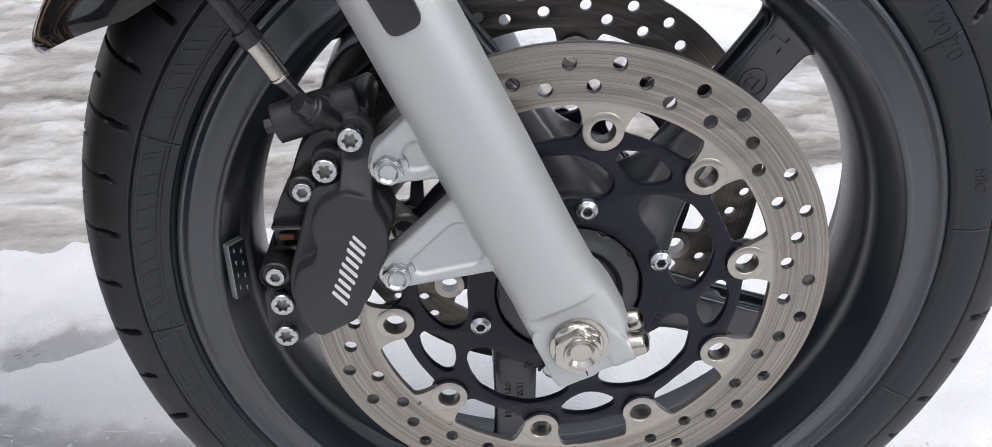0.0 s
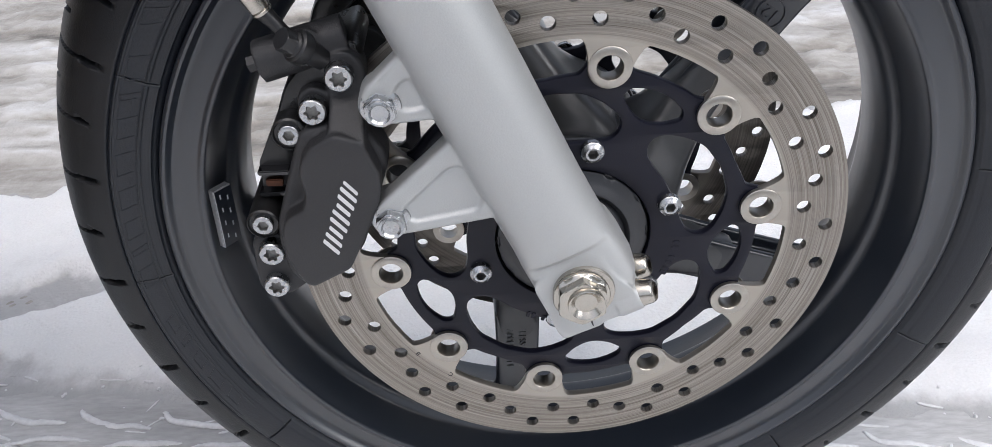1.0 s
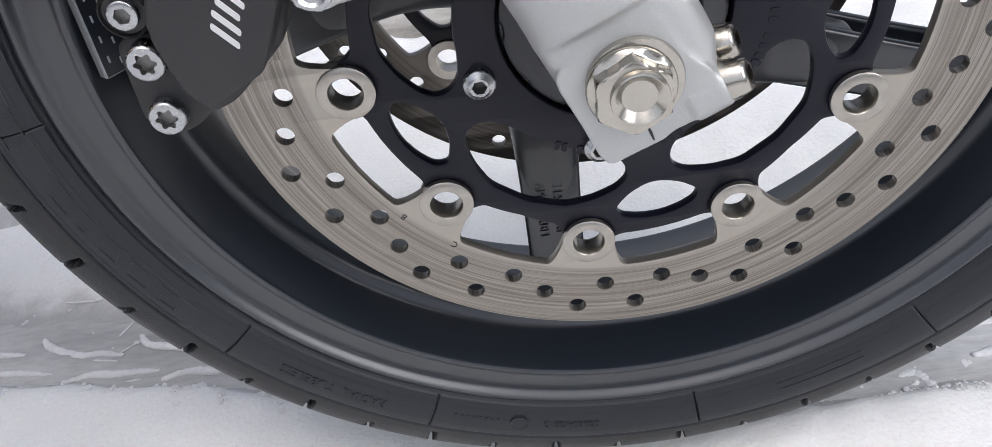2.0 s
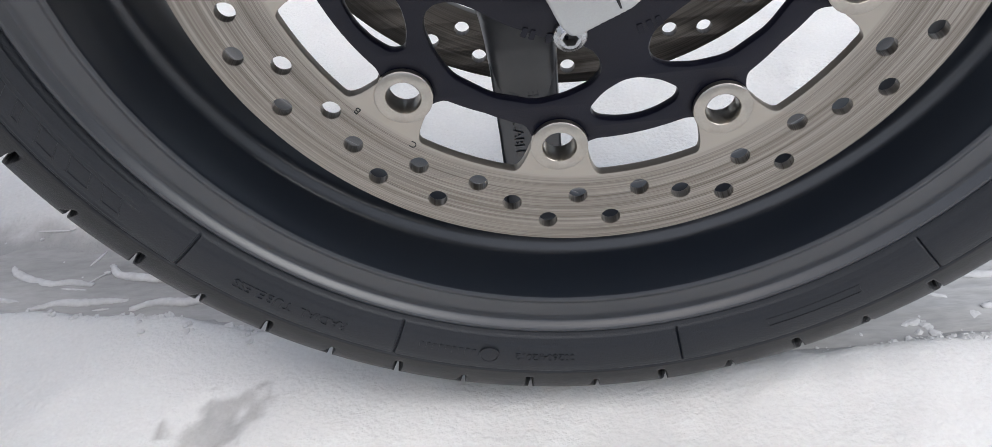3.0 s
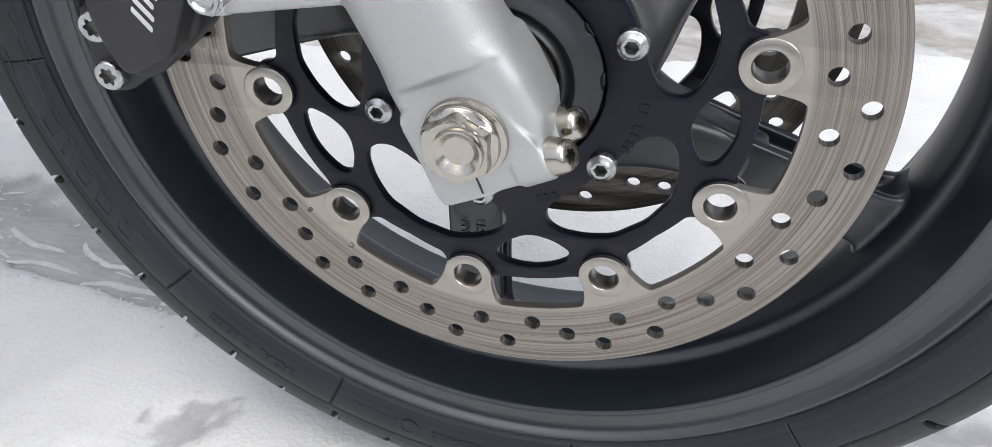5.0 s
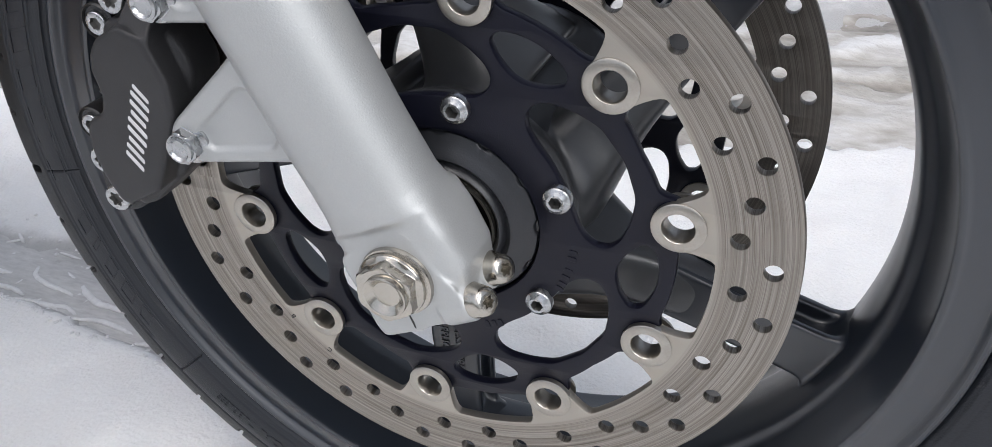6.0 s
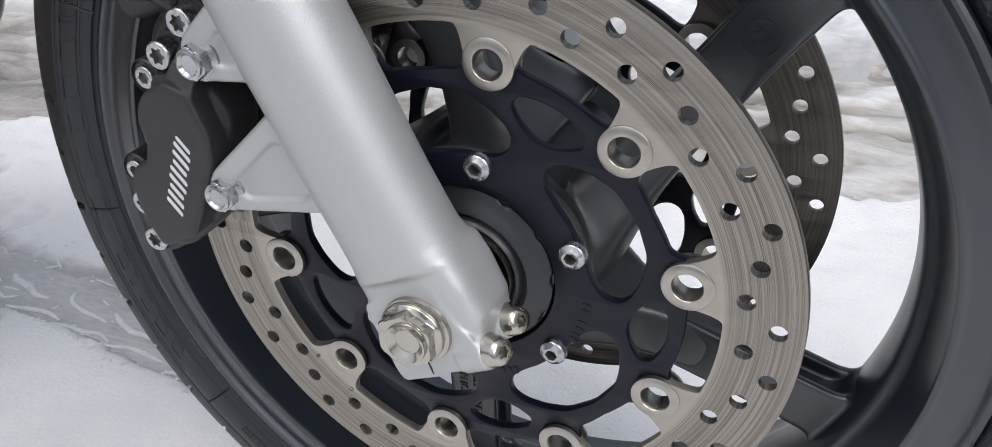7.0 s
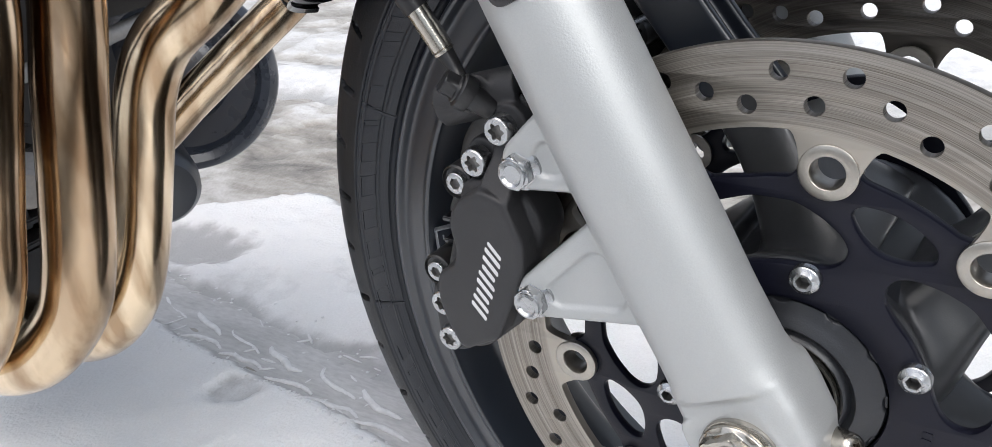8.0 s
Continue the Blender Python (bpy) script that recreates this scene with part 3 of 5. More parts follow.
def ground_at(px, py):
    p, q = np.array(px), np.array(py)
    return float(road_height(p, q)) + max(0.0, float(snow_depth(p, q, snow_share(p, q))))


def flat_ridge(line, w):
    """A low crooked ridge of snow, wide and thin."""
    t = tube([(px, py, ground_at(px, py) + 0.0012) for px, py in line], lambda s: w * (0.30 + 0.70 * math.sin(math.pi * min(1, 0.10 + 0.85 * s))), 8, 6)
    for v in t.verts:
        base = ground_at(v.co.x, v.co.y)
        v.co.z = base + max(-0.0005, (v.co.z - base) * 0.55)
        v.co.x += rng.uniform(-1, 1) * w * 0.18
        v.co.y += rng.uniform(-1, 1) * w * 0.18
    return t


lines = []
for k in range(24):
    shift = -1.183 + k * 0.0765
    for kind in (0, 1):
        x0 = shift + (0.0 if kind else 0.028) + rng.uniform(-0.006, 0.006)
        if -0.13 < x0 < 0.10 or rng.random() < 0.08:
            continue
        if kind:
            off = [0.028, 0.019, 0.013, 0.0115, 0.011]
        else:
            off = [-0.017, -0.011, -0.0085, -0.0075, -0.0085]
        line = []
        for j, d in enumerate(off):
            px = x0 + 0.0175 * j * (0.55 if kind and j == 1 else 1)
            line.append((px, track_line(px) + d + rng.uniform(-0.0030, 0.0030)))
        lines.append((line, rng.uniform(0.0026, 0.0046)))
for k in range(90):
    px = rng.uniform(-1.15, 0.5)
    if -0.10 < px < 0.06:
        continue
    py = track_line(px) + rng.uniform(-0.02, 0.07)
    n = rng.uniform(0.008, 0.03)
    tilt = rng.gauss(0.0, 0.5) if k % 4 else rng.uniform(0.9, 1.6)
    lines.append(([(px + n * q * math.cos(tilt), py + n * q * math.sin(tilt) - 0.1 * n * q) for q in (0, 0.5, 1)], rng.uniform(0.0008, 0.0022)))
me = bpy.data.meshes.new("tread_print")
ridges = joined(*[flat_ridge(line, w) for line, w in lines])
ridges.to_mesh(me)
ridges.free()
me.polygons.foreach_set("use_smooth", [True] * len(me.polygons))
me.materials.append(M_RIDGE)
tagged(new("tread_print", me), "thin curved ridges of snow left by tyre tread", "tread print", kind="stuff")

crumbs = bmesh.new()


def crumb(px, py, size, flat=0.6, wide=1.3):
    one = bmesh.ops.create_icosphere(crumbs, subdivisions=1, radius=size)
    turn = Matrix.Rotation(rng.uniform(0, 6.28), 3, "Z")
    pz = ground_at(px, py) + size * flat * 0.25
    for v in one["verts"]:
        q = turn @ Vector((v.co.x * wide, v.co.y, v.co.z * flat))
        v.co = q * rng.uniform(0.7, 1.25) + Vector((px, py, pz))


for k in range(1500):
    band = rng.random()
    if band < 0.42:
        px = rng.uniform(-0.10, 0.34)
        crumb(px, track_line(px) - 0.052 + abs(rng.gauss(0, 0.010)) - 0.004, rng.uniform(0.0003, 0.0011))
    elif band < 0.75:
        px = rng.uniform(-1.2, 0.5)
        py = track_line(px) + (rng.gauss(-0.026 if px < -0.3 else -0.044, 0.006) if rng.random() < 0.6 else rng.gauss(0.055, 0.02))
        if abs(px) < 0.12 and py > 0.02:
            continue
        crumb(px, py, rng.uniform(0.0005, 0.0024))
# flat flakes of snow pressed out of the tread ahead of the wheel
for px, py, length, turn in ((0.186, 0.078, 0.016, 0.5), (0.191, 0.070, 0.012, 1.9), (0.214, 0.081, 0.014, -0.1), (0.251, 0.095, 0.006, 0.4), (0.262, 0.078, 0.026, 0.15), (-0.285, 0.118, 0.020, 0.1), (-0.225, 0.108, 0.016, 0.2), (0.150, 0.068, 0.006, 0.2)):
    for q in range(7):
        u = (q / 6 - 0.5) * length
        crumb(px + u * math.cos(turn) + rng.uniform(-1, 1) * 0.001, py + u * math.sin(turn) + rng.uniform(-1, 1) * 0.001, rng.uniform(0.0020, 0.0036), 0.35, 1.3)
me = bpy.data.meshes.new("snow_crumbs")
crumbs.to_mesh(me)
crumbs.free()
me.materials.append(M_RIDGE)
tagged(new("snow_crumbs", me), "loose crumbs of snow and ice", "snow crumbs", kind="stuff")


# unseen plain dark wall ring, added far outside the view to darken low reflections
WALL_R, WALL_H = 12.0, 1.6
wall_bm = lathe([(WALL_R, -0.5), (WALL_R, WALL_H), (WALL_R + 0.4, WALL_H), (WALL_R + 0.4, -0.5)], 48, closed=True)
wall_bm.transform(Matrix.Rotation(radians(90), 4, "X"))
me = bpy.data.meshes.new("reflection_wall_ring")
wall_bm.to_mesh(me)
wall_bm.free()
me.materials.append(M_WALL)
tagged(new("reflection_wall_ring", me), "unseen dark wall ring added to darken reflections", "wall", kind="structure")


# ---- motorcycle ----
bike = new("motorcycle")
bike.location = (0, MID, 0)
tagged(bike, "parked motorcycle with black cast front wheel standing in snow", "motorcycle")
ORIGIN = (0, -MID, AX)


def bike_part(name, bm, mat, label="", smooth=40):
    return part(name, bm, mat, bike, label, ORIGIN, smooth)


# tyre
TYRE_NEAR = [(0.2290, 0.0230), (0.2325, 0.0190), (0.2375, 0.0160), (0.2435, 0.0143), (0.2495, 0.0137), (0.2530, 0.0139), (0.2550, 0.0142),
             (0.2585, 0.0148), (0.2640, 0.0161), (0.2700, 0.0184), (0.2745, 0.0211), (0.2793, 0.0250), (0.2838, 0.0304), (0.2878, 0.0373), (0.2916, 0.0463), (0.2948, 0.0563), (0.2966, MID)]


def tyre_mesh():
    dense = [Vector((r, y)) for r, y in ((v.x, v.y) for v in spline([(r, y, 0) for r, y in TYRE_NEAR], 8))]
    near = [(v.x, v.y) for v in dense]
    far = [(r, 2 * MID - y) for r, y in near[::-1][1::4]] + [(0.2290, 2 * MID - 0.0215)]
    prof = np.array(near + far)
    nt, na = len(near), 2700
    tang = np.gradient(prof, axis=0)
    nrm = np.stack([tang[:, 1], -tang[:, 0]], 1)
    nrm /= np.linalg.norm(nrm, axis=1)[:, None]
    ang = np.linspace(0, 360, na, endpoint=False)
    a, r = np.meshgrid(ang, prof[:, 0], indexing="ij")
    y = np.broadcast_to(prof[:, 1], a.shape)
    sink = np.zeros_like(a)
    tread = (r > 0.2560)
    yy = np.where(y > MID, 2 * MID - y, y)
    lead = a - np.where(y > MID, 3.0, 0.0)
    for period, offset, y0, y1, wide, deep, run in ((7.5, 6.2, 0.0180, 0.0640, 0.0015, 0.0050, 36.0), (15.0, 6.2, 0.0160, 0.0215, 0.0028, 0.0040, 36.0), (15.0, 13.7, 0.0170, 0.0205, 0.0018, 0.0034, -150.0),
                                                    (7.5, 1.5, 0.0345, 0.0650, 0.0015, 0.0045, 80.0)):
        centre = offset + run * (yy - 0.017)
        d = np.abs((lead - centre + period / 2) % period - period / 2) * np.pi / 180 * r
        fade = smoothstep(y0 - 0.001, y0 + 0.001, yy) * (1 - smoothstep(y1 - 0.002, y1 + 0.001, yy))
        sink -= np.where(tread, deep * fade * (1 - smoothstep(wide * 0.55, wide * 0.85, d)), 0)
    side = (y < 0.03) & (r < 0.2560)
    for c in (-81.3, -115.0, -141.0, -52.0, -24.0, 6.0, 36.0, 66.0, 96.0, 126.0, 156.0, 186.0):
        d = np.abs((a - c + 180) % 360 - 180) * np.pi / 180 * r
        sink -= np.where(side & (r > 0.234) & (r < 0.2550), 0.0012 * (1 - smoothstep(0.0002, 0.0007, d)), 0)
    for c, h in ((0.2345, 0.0004), (0.2375, -0.0003), (0.2556, -0.0014)):
        sink += np.where(y < 0.03, h * np.exp(-((r - c) / 0.0006) ** 2), 0)
    # fine ribs round the lettered arc
    arc = smoothstep(128, 130, a) * (1 - smoothstep(212, 214, a))
    for c in (0.2340, 0.2356, 0.2372, 0.2388, 0.2404, 0.2525, 0.2537):
        sink += np.where(y < 0.03, 0.0006 * arc * np.exp(-((r - c) / 0.0005) ** 2), 0)
    rr, yv = r + sink * nrm[:, 0], y + sink * nrm[:, 1]
    v = np.stack([rr * np.cos(np.radians(a)), yv, rr * np.sin(np.radians(a))], -1).reshape(-1, 3)
    k = prof.shape[0]
    i, j = np.meshgrid(np.arange(na), np.arange(k - 1), indexing="ij")
    p, q = (i * k + j).ravel(), (((i + 1) % na) * k + j).ravel()
    f = np.stack([p, p + 1, q + 1, q], -1)
    me = bpy.data.meshes.new("tyre")
    me.from_pydata(v.tolist(), [], f.tolist())
    me.polygons.foreach_set("use_smooth", [True] * len(me.polygons))
    bm = bmesh.new()
    bm.from_mesh(me)
    bpy.data.meshes.remove(me)
    bmesh.ops.recalc_face_normals(bm, faces=bm.faces)
    return bm


def sidewall(r):
    return float(np.interp(r, [p[0] for p in TYRE_NEAR], [p[1] for p in TYRE_NEAR]))


tyre = bike_part("tyre", tyre_mesh(), M_RUBBER, "black rubber motorcycle tyre with slanted sipes", smooth=60)
tyre.data.materials.append(M_TREAD)
for p in tyre.data.polygons:
    if math.hypot(p.center.x, p.center.z) > 0.2566 or p.center.y > 0.04:
        p.material_index = 1
for words, r0, a0, size in (("RADIAL  TUBELESS", 0.2455, -128.0, 0.0072), ("002604/2012", 0.2443, -97.3, 0.0058),
                            ("120/70", 0.2460, 37.0, 0.0135), ("M/C", 0.2460, 14.0, 0.009)):
    part("moulded_lettering", bent(text_mesh(words, size, 0.0003), r0, a0, lambda r: sidewall(r) - 0.0002), M_LETTER, tyre, "raised black lettering", smooth=0)


def arc_block(r0, r1, a0, a1, lift=0.0005, slant=0.0, n=6):
    """A raised block on the sidewall."""
    bm = bmesh.new()
    rows = []
    for i in range(n + 1):
        a = radians(a0 + (a1 - a0) * i / n)
        row = []
        for k in range(4):
            r = r0 + (r1 - r0) * k / 3
            b = a + radians(slant) * k / 3
            row.append(bm.verts.new((r * math.cos(b), sidewall(r) - lift, r * math.sin(b))))
        rows.append(row)
    for p, q in zip(rows, rows[1:]):
        for k in range(3):
            bm.faces.new((p[k], p[k + 1], q[k + 1], q[k]))
    ext = bmesh.ops.extrude_face_region(bm, geom=bm.faces[:])
    for v in (e for e in ext["geom"] if isinstance(e, bmesh.types.BMVert)):
        v.co.y += lift + 0.0012
    bmesh.ops.recalc_face_normals(bm, faces=bm.faces)
    return bm


def arc_frame(r0, r1, a0, a1, slant):
    """A raised outline on the sidewall."""
    t, d = 0.0008, math.degrees(0.0008 / r0)
    k = slant * (r1 - r0 - t) / (r1 - r0)
    return joined(arc_block(r0, r0 + t, a0, a1, 0.0004, 0.0, 4), arc_block(r1 - t, r1, a0 + k, a1 + k, 0.0004, 0.0, 4),
                  arc_block(r0, r1, a0, a0 + d, 0.00045, slant, 1), arc_block(r0, r1, a1 - d, a1, 0.00045, slant, 1))


# the maker's mark on the sidewall, as plain raised outlines
for a, w in ((152.0, 3.4), (157.2, 1.0), (160.6, 3.0), (165.6, 3.2), (170.8, 3.0), (175.6, 2.8), (180.0, 1.0), (183.2, 3.2), (192.0, 2.6), (196.2, 1.0), (199.4, 2.4), (203.4, 2.8), (207.8, 2.4)):
    part("maker_mark", arc_frame(0.2412, 0.2512 if a < 190 else 0.2490, a, a + w, 1.2), M_LETTER, tyre, "raised black outline")
for a in (138.0, 141.6, 145.2):
    part("maker_mark", arc_frame(0.2410, 0.2515, a, a + 2.4, 1.6), M_LETTER, tyre, "raised black outline")
# approval ring, the unreadable marks beside it and an empty plate
for k in range(9):
    part("moulded_bar", arc_block(0.2422, 0.2462, -112.4 + 0.78 * k, -111.95 + 0.78 * k, 0.0004, 0.0, 1), M_LETTER, tyre, smooth=0)
part("moulded_plate", arc_frame(0.2408, 0.2456, -71.0, -60.0, 0.0), M_LETTER, tyre, "raised black outline")
part("moulded_ring", turned(lathe([(0.0052, 0), (0.0052, -0.0008), (0.0045, -0.0008), (0.0045, 0)], 28), (0, -1, 0), (0.2445 * math.cos(radians(-104)), sidewall(0.2445) + 0.0001, 0.2445 * math.sin(radians(-104)))), M_LETTER, tyre, smooth=0)

# rim
RIM_LIP = [(0.2300, 0.0215), (0.2299, 0.0188), (0.2292, 0.0173), (0.2278, 0.0165), (0.2264, 0.0167), (0.2252, 0.0178), (0.2244, 0.0192), (0.2236, 0.0198), (0.2222, 0.0199), (0.2204, 0.0194), (0.2150, 0.0184),
           (0.2104, 0.0179), (0.2092, 0.0176), (0.2083, 0.0170), (0.2073, 0.0166), (0.2063, 0.0167), (0.2055, 0.0173), (0.2051, 0.0184)]
RIM_BARREL = [(0.2051, 0.0184), (0.2048, 0.0205), (0.2042, 0.0245), (0.2030, 0.0300), (0.2014, 0.0355), (0.1998, 0.0405), (0.1988, 0.0428), (0.1970, 0.0445), (0.1942, 0.0464), (0.1926, 0.0500), (0.1915, 0.0560), (0.1907, 0.0620), (0.1904, MID)]
RIM_NEAR = RIM_LIP[:-1] + [(v.x, v.y) for v in spline([(r, y, 0) for r, y in RIM_BARREL], 3)]
rim_profile = RIM_NEAR + [(r, 2 * MID - y) for r, y in RIM_NEAR[::-1][1:]] + [(0.2180, 2 * MID - 0.030), (0.2050, 0.090), (0.1960, 0.078), (0.1960, 0.058), (0.2050, 0.046), (0.2180, 0.030)]
rim = bike_part("wheel_rim", lathe(rim_profile, 240, closed=True), M_RIM, "satin black cast alloy rim", 32)

SPOKE_OFF = -0.0285


def spoke_outline(half, tip):
    """A spoke seen from the front: half-widths along it, then by radius where it flares into the rim."""
    line = []
    for sign in (-1, 1):
        edge = [(s, SPOKE_OFF + sign * w) for s, w in half] + [(math.sqrt(r * r - (SPOKE_OFF + sign * w) ** 2), SPOKE_OFF + sign * w) for r, w in tip]
        line += edge if sign < 0 else edge[::-1]
    return line


def spoke_plate(y0, y1):
    half = [(0.045, 0.0200), (0.062, 0.0172), (0.085, 0.0158), (0.105, 0.0152), (0.125, 0.0148), (0.140, 0.0146), (0.152, 0.0145), (0.162, 0.0146)]
    tip = [(0.1800, 0.0149), (0.1840, 0.0152), (0.1870, 0.0158), (0.1895, 0.0171), (0.1915, 0.0193), (0.1935, 0.0230), (0.1970, 0.0290)]
    return grown(spoke_outline(half, tip), [], y0, y1, 0.0012)


def spoke_web():
    """The middle wall, swelling into a rounded end of each pocket at the rim."""
    half = [(0.045, 0.0060), (0.100, 0.0058), (0.150, 0.0058), (0.165, 0.0058)]
    tip = [(0.1790, 0.0062), (0.1835, 0.0076), (0.1865, 0.0102), (0.1885, 0.0140), (0.1902, 0.0190), (0.1925, 0.0235), (0.1970, 0.0290)]
    return grown(spoke_outline(half, tip), [], 0.0595, 0.0830, 0.0006)


def rim_arc():
    """The stretch of the barrel that a spoke grows out of, just under the rim's face."""
    bm = bmesh.new()
    rows = []
    prof = [(r + 0.0004, y) for r, y in RIM_BARREL[3:]]
    prof += [(r, 2 * MID - y) for r, y in prof[::-1][1:]]
    prof += [(0.2085, prof[-1][1]), (0.2085, prof[0][1])]
    for i in range(33):
        a = radians(-9.0 - 20 + 40 * i / 32)
        rows.append([bm.verts.new((r * math.cos(a), y, r * math.sin(a))) for r, y in prof])
    n = len(prof)
    for p, q in zip(rows, rows[1:]):
        for k in range(n):
            bm.faces.new((p[k], p[(k + 1) % n], q[(k + 1) % n], q[k]))
    bm.faces.new(rows[0])
    bm.faces.new(rows[-1])
    bmesh.ops.recalc_face_normals(bm, faces=bm.faces)
    return bm


def blended(bm, voxel, rounds):
    """Bodies melted into one casting with soft fillets."""
    me = bpy.data.meshes.new("casting")
    bm.to_mesh(me)
    bm.free()
    ob = new("casting", me)
    mod = ob.modifiers.new("melt", "REMESH")
    mod.mode, mod.voxel_size, mod.adaptivity = "VOXEL", voxel, 0.0
    out = bpy.data.meshes.new_from_object(ob.evaluated_get(bpy.context.evaluated_depsgraph_get()))
    bpy.data.objects.remove(ob)
    bpy.data.meshes.remove(me)
    done = bmesh.new()
    done.from_mesh(out)
    bpy.data.meshes.remove(out)
    for _ in range(rounds):
        bmesh.ops.smooth_vert(done, verts=done.verts, factor=0.5, use_axis_x=True, use_axis_y=True, use_axis_z=True)
    return done


def spoke_root():
    """The spoke's foot, swelling into the hub."""
    bm = bmesh.new()
    rows = []
    for s, half, front in ((0.026, 0.0270, 0.0135), (0.040, 0.0240, 0.0205), (0.050, 0.0212, 0.0285), (0.060, 0.0190, 0.0365), (0.073, 0.0172, 0.0450), (0.088, 0.0162, 0.0520), (0.105, 0.0155, 0.0560), (0.125, 0.0151, 0.0585)):
        row = []
        for i in range(40):
            c, d = math.cos(2 * math.pi * i / 40), math.sin(2 * math.pi * i / 40)
            row.append(bm.verts.new((s, MID - math.copysign(abs(d) ** 0.45, d) * (MID - front), SPOKE_OFF + math.copysign(abs(c) ** 0.45, c) * half)))
        rows.append(row)
    for p, q in zip(rows, rows[1:]):
        for i in range(40):
            j = (i + 1) % 40
            bm.faces.new((p[i], p[j], q[j], q[i]))
    bm.faces.new(rows[0])
    bm.faces.new(rows[-1])
    bmesh.ops.recalc_face_normals(bm, faces=bm.faces)
    return bm


spoke_a = blended(joined(spoke_plate(0.0578, 0.0636), spoke_plate(0.0790, 0.0850), spoke_web(), rim_arc()), 0.0012, 6)
# keep the spoke and its fillets, not the buried stretch of barrel
bmesh.ops.delete(spoke_a, geom=[v for v in spoke_a.verts if math.hypot(v.co.x, v.co.z) > 0.2015], context="VERTS")
spoke_mesh = None
spokes = []
for k in range(5):
    if spoke_mesh is None:
        ob = part("spoke", spoke_a, M_RIM, rim, "black cast spoke with open pockets")
        spoke_mesh = ob.data
    else:
        ob = part("spoke", spoke_mesh, M_RIM, rim, "black cast spoke with open pockets")
    ob.rotation_euler = (0, radians(90 - 72 * k), 0)
    spokes.append(ob)


def on_spoke(bm, k, s, w, turn):
    """Letters on the front plate of a spoke, s from the axle."""
    a = radians(-90 + 72 * k)
    bm.transform(Matrix.Translation((0, 0.0573, 0)) @ Matrix.Rotation(-a, 4, "Y") @ Matrix.Translation((s, 0, SPOKE_OFF + w)) @ Matrix.Rotation(radians(turn), 4, "Y"))
    return bm


for words, k, s, w, size, turn in (("TUBELESS TYRE", 0, 0.1210, 0.0030, 0.0072, 0), ("APPLICABLE", 0, 0.1290, -0.0055, 0.0068, 0), ("12", 2, 0.1527, 0.0, 0.0105, -90)):
    part("cast_lettering", on_spoke(text_mesh(words, size, 0.0004), k, s, w, turn), M_RIM, rim, "raised cast lettering", smooth=0)
part("cast_mark", on_spoke(grown(circle(0, 0, 0.0085, 30), [circle(0, 0, 0.0078, 30)], -0.0004, 0.0006, 0.0001), 2, 0.1527, 0.0, 0), M_RIM, rim, smooth=0)
part("cast_arrow", on_spoke(grown([(-0.008, -0.002), (0.001, -0.002), (0.001, -0.0055), (0.009, 0.0), (0.001, 0.0055), (0.001, 0.002), (-0.008, 0.002)], [], -0.0004, 0.0006, 0.0001), 2, 0.1790, 0.0020, 90), M_RIM, rim, smooth=0)

hub_bm = lathe([(0.0, 0.100), (0.0225, 0.100), (0.0230, 0.0100), (0.0250, 0.0006), (0.0258, -0.0008), (0.0268, -0.0012), (0.0277, -0.0004), (0.0282, 0.0012), (0.0290, 0.0020), (0.0299, 0.0013), (0.0308, -0.0002), (0.0318, -0.0008),
                (0.0332, -0.0002), (0.0356, 0.0016), (0.0384, 0.0030), (0.0408, 0.0038), (0.0422, 0.0044), (0.0428, 0.0056), (0.0428, 0.0180), (0.0520, 0.0180), (0.0520, 0.1180), (0.0455, 0.1180),
                (0.0425, 0.1265), (0.0250, 0.1265), (0.0, 0.1265)], 192)
# shallow notches round the dust cover's edge
for v in hub_bm.verts:
    r, a = math.hypot(v.co.x, v.co.z), math.degrees(math.atan2(v.co.z, v.co.x)) % 30
    if 0.0415 < r < 0.0430 and v.co.y < 0.02 and a < 7:
        v.co.x, v.co.z = v.co.x * 0.975, v.co.z * 0.975
hub = bike_part("wheel_hub", hub_bm, M_HUB, "dark cast wheel hub with a notched dust cover")
shell = [(0.0, 0.0090), (0.0570, 0.0090), (0.0585, 0.0102), (0.0588, 0.0125), (0.0570, 0.0170), (0.0535, 0.0240), (0.0505, 0.0340), (0.0492, 0.0480), (0.0490, MID)]
roots = []
for k in range(5):
    foot = spoke_root()
    foot.transform(Matrix.Rotation(radians(90 - 72 * k), 4, "Y"))
    roots.append(foot)
casting = blended(joined(lathe(shell + [(r, 2 * MID - y) for r, y in shell[::-1][1:]], 96), *roots), 0.0017, 12)
# bored out for the dust cover and the bearing
bore = [v for v in casting.verts if math.hypot(v.co.x, v.co.z) < 0.0440]
bmesh.ops.delete(casting, geom=bore, context="VERTS")
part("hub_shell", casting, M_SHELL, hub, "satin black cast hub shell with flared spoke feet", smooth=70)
part("seal_ring", lathe([(0.0252, -0.0014), (0.0249, -0.0026), (0.0238, -0.0028), (0.0232, -0.0020), (0.0232, 0.0004), (0.0250, 0.0004)], 72, closed=True), M_STEEL, hub, "bright metal seal ring")
part("dust_seal", lathe([(0.0240, 0.0002), (0.0226, 0.0010), (0.0200, 0.0042), (0.0148, 0.0050), (0.0148, 0.0090), (0.0240, 0.0090)], 64, closed=True), M_SEAL, hub, "black rubber dust seal")
part("axle_spacer", lathe([(0.0, -0.030), (0.0125, -0.030), (0.0135, -0.004), (0.0150, 0.010), (0.0150, 0.050), (0.0, 0.050)], 48), M_CAL_DARK, hub, "dark axle spacer")

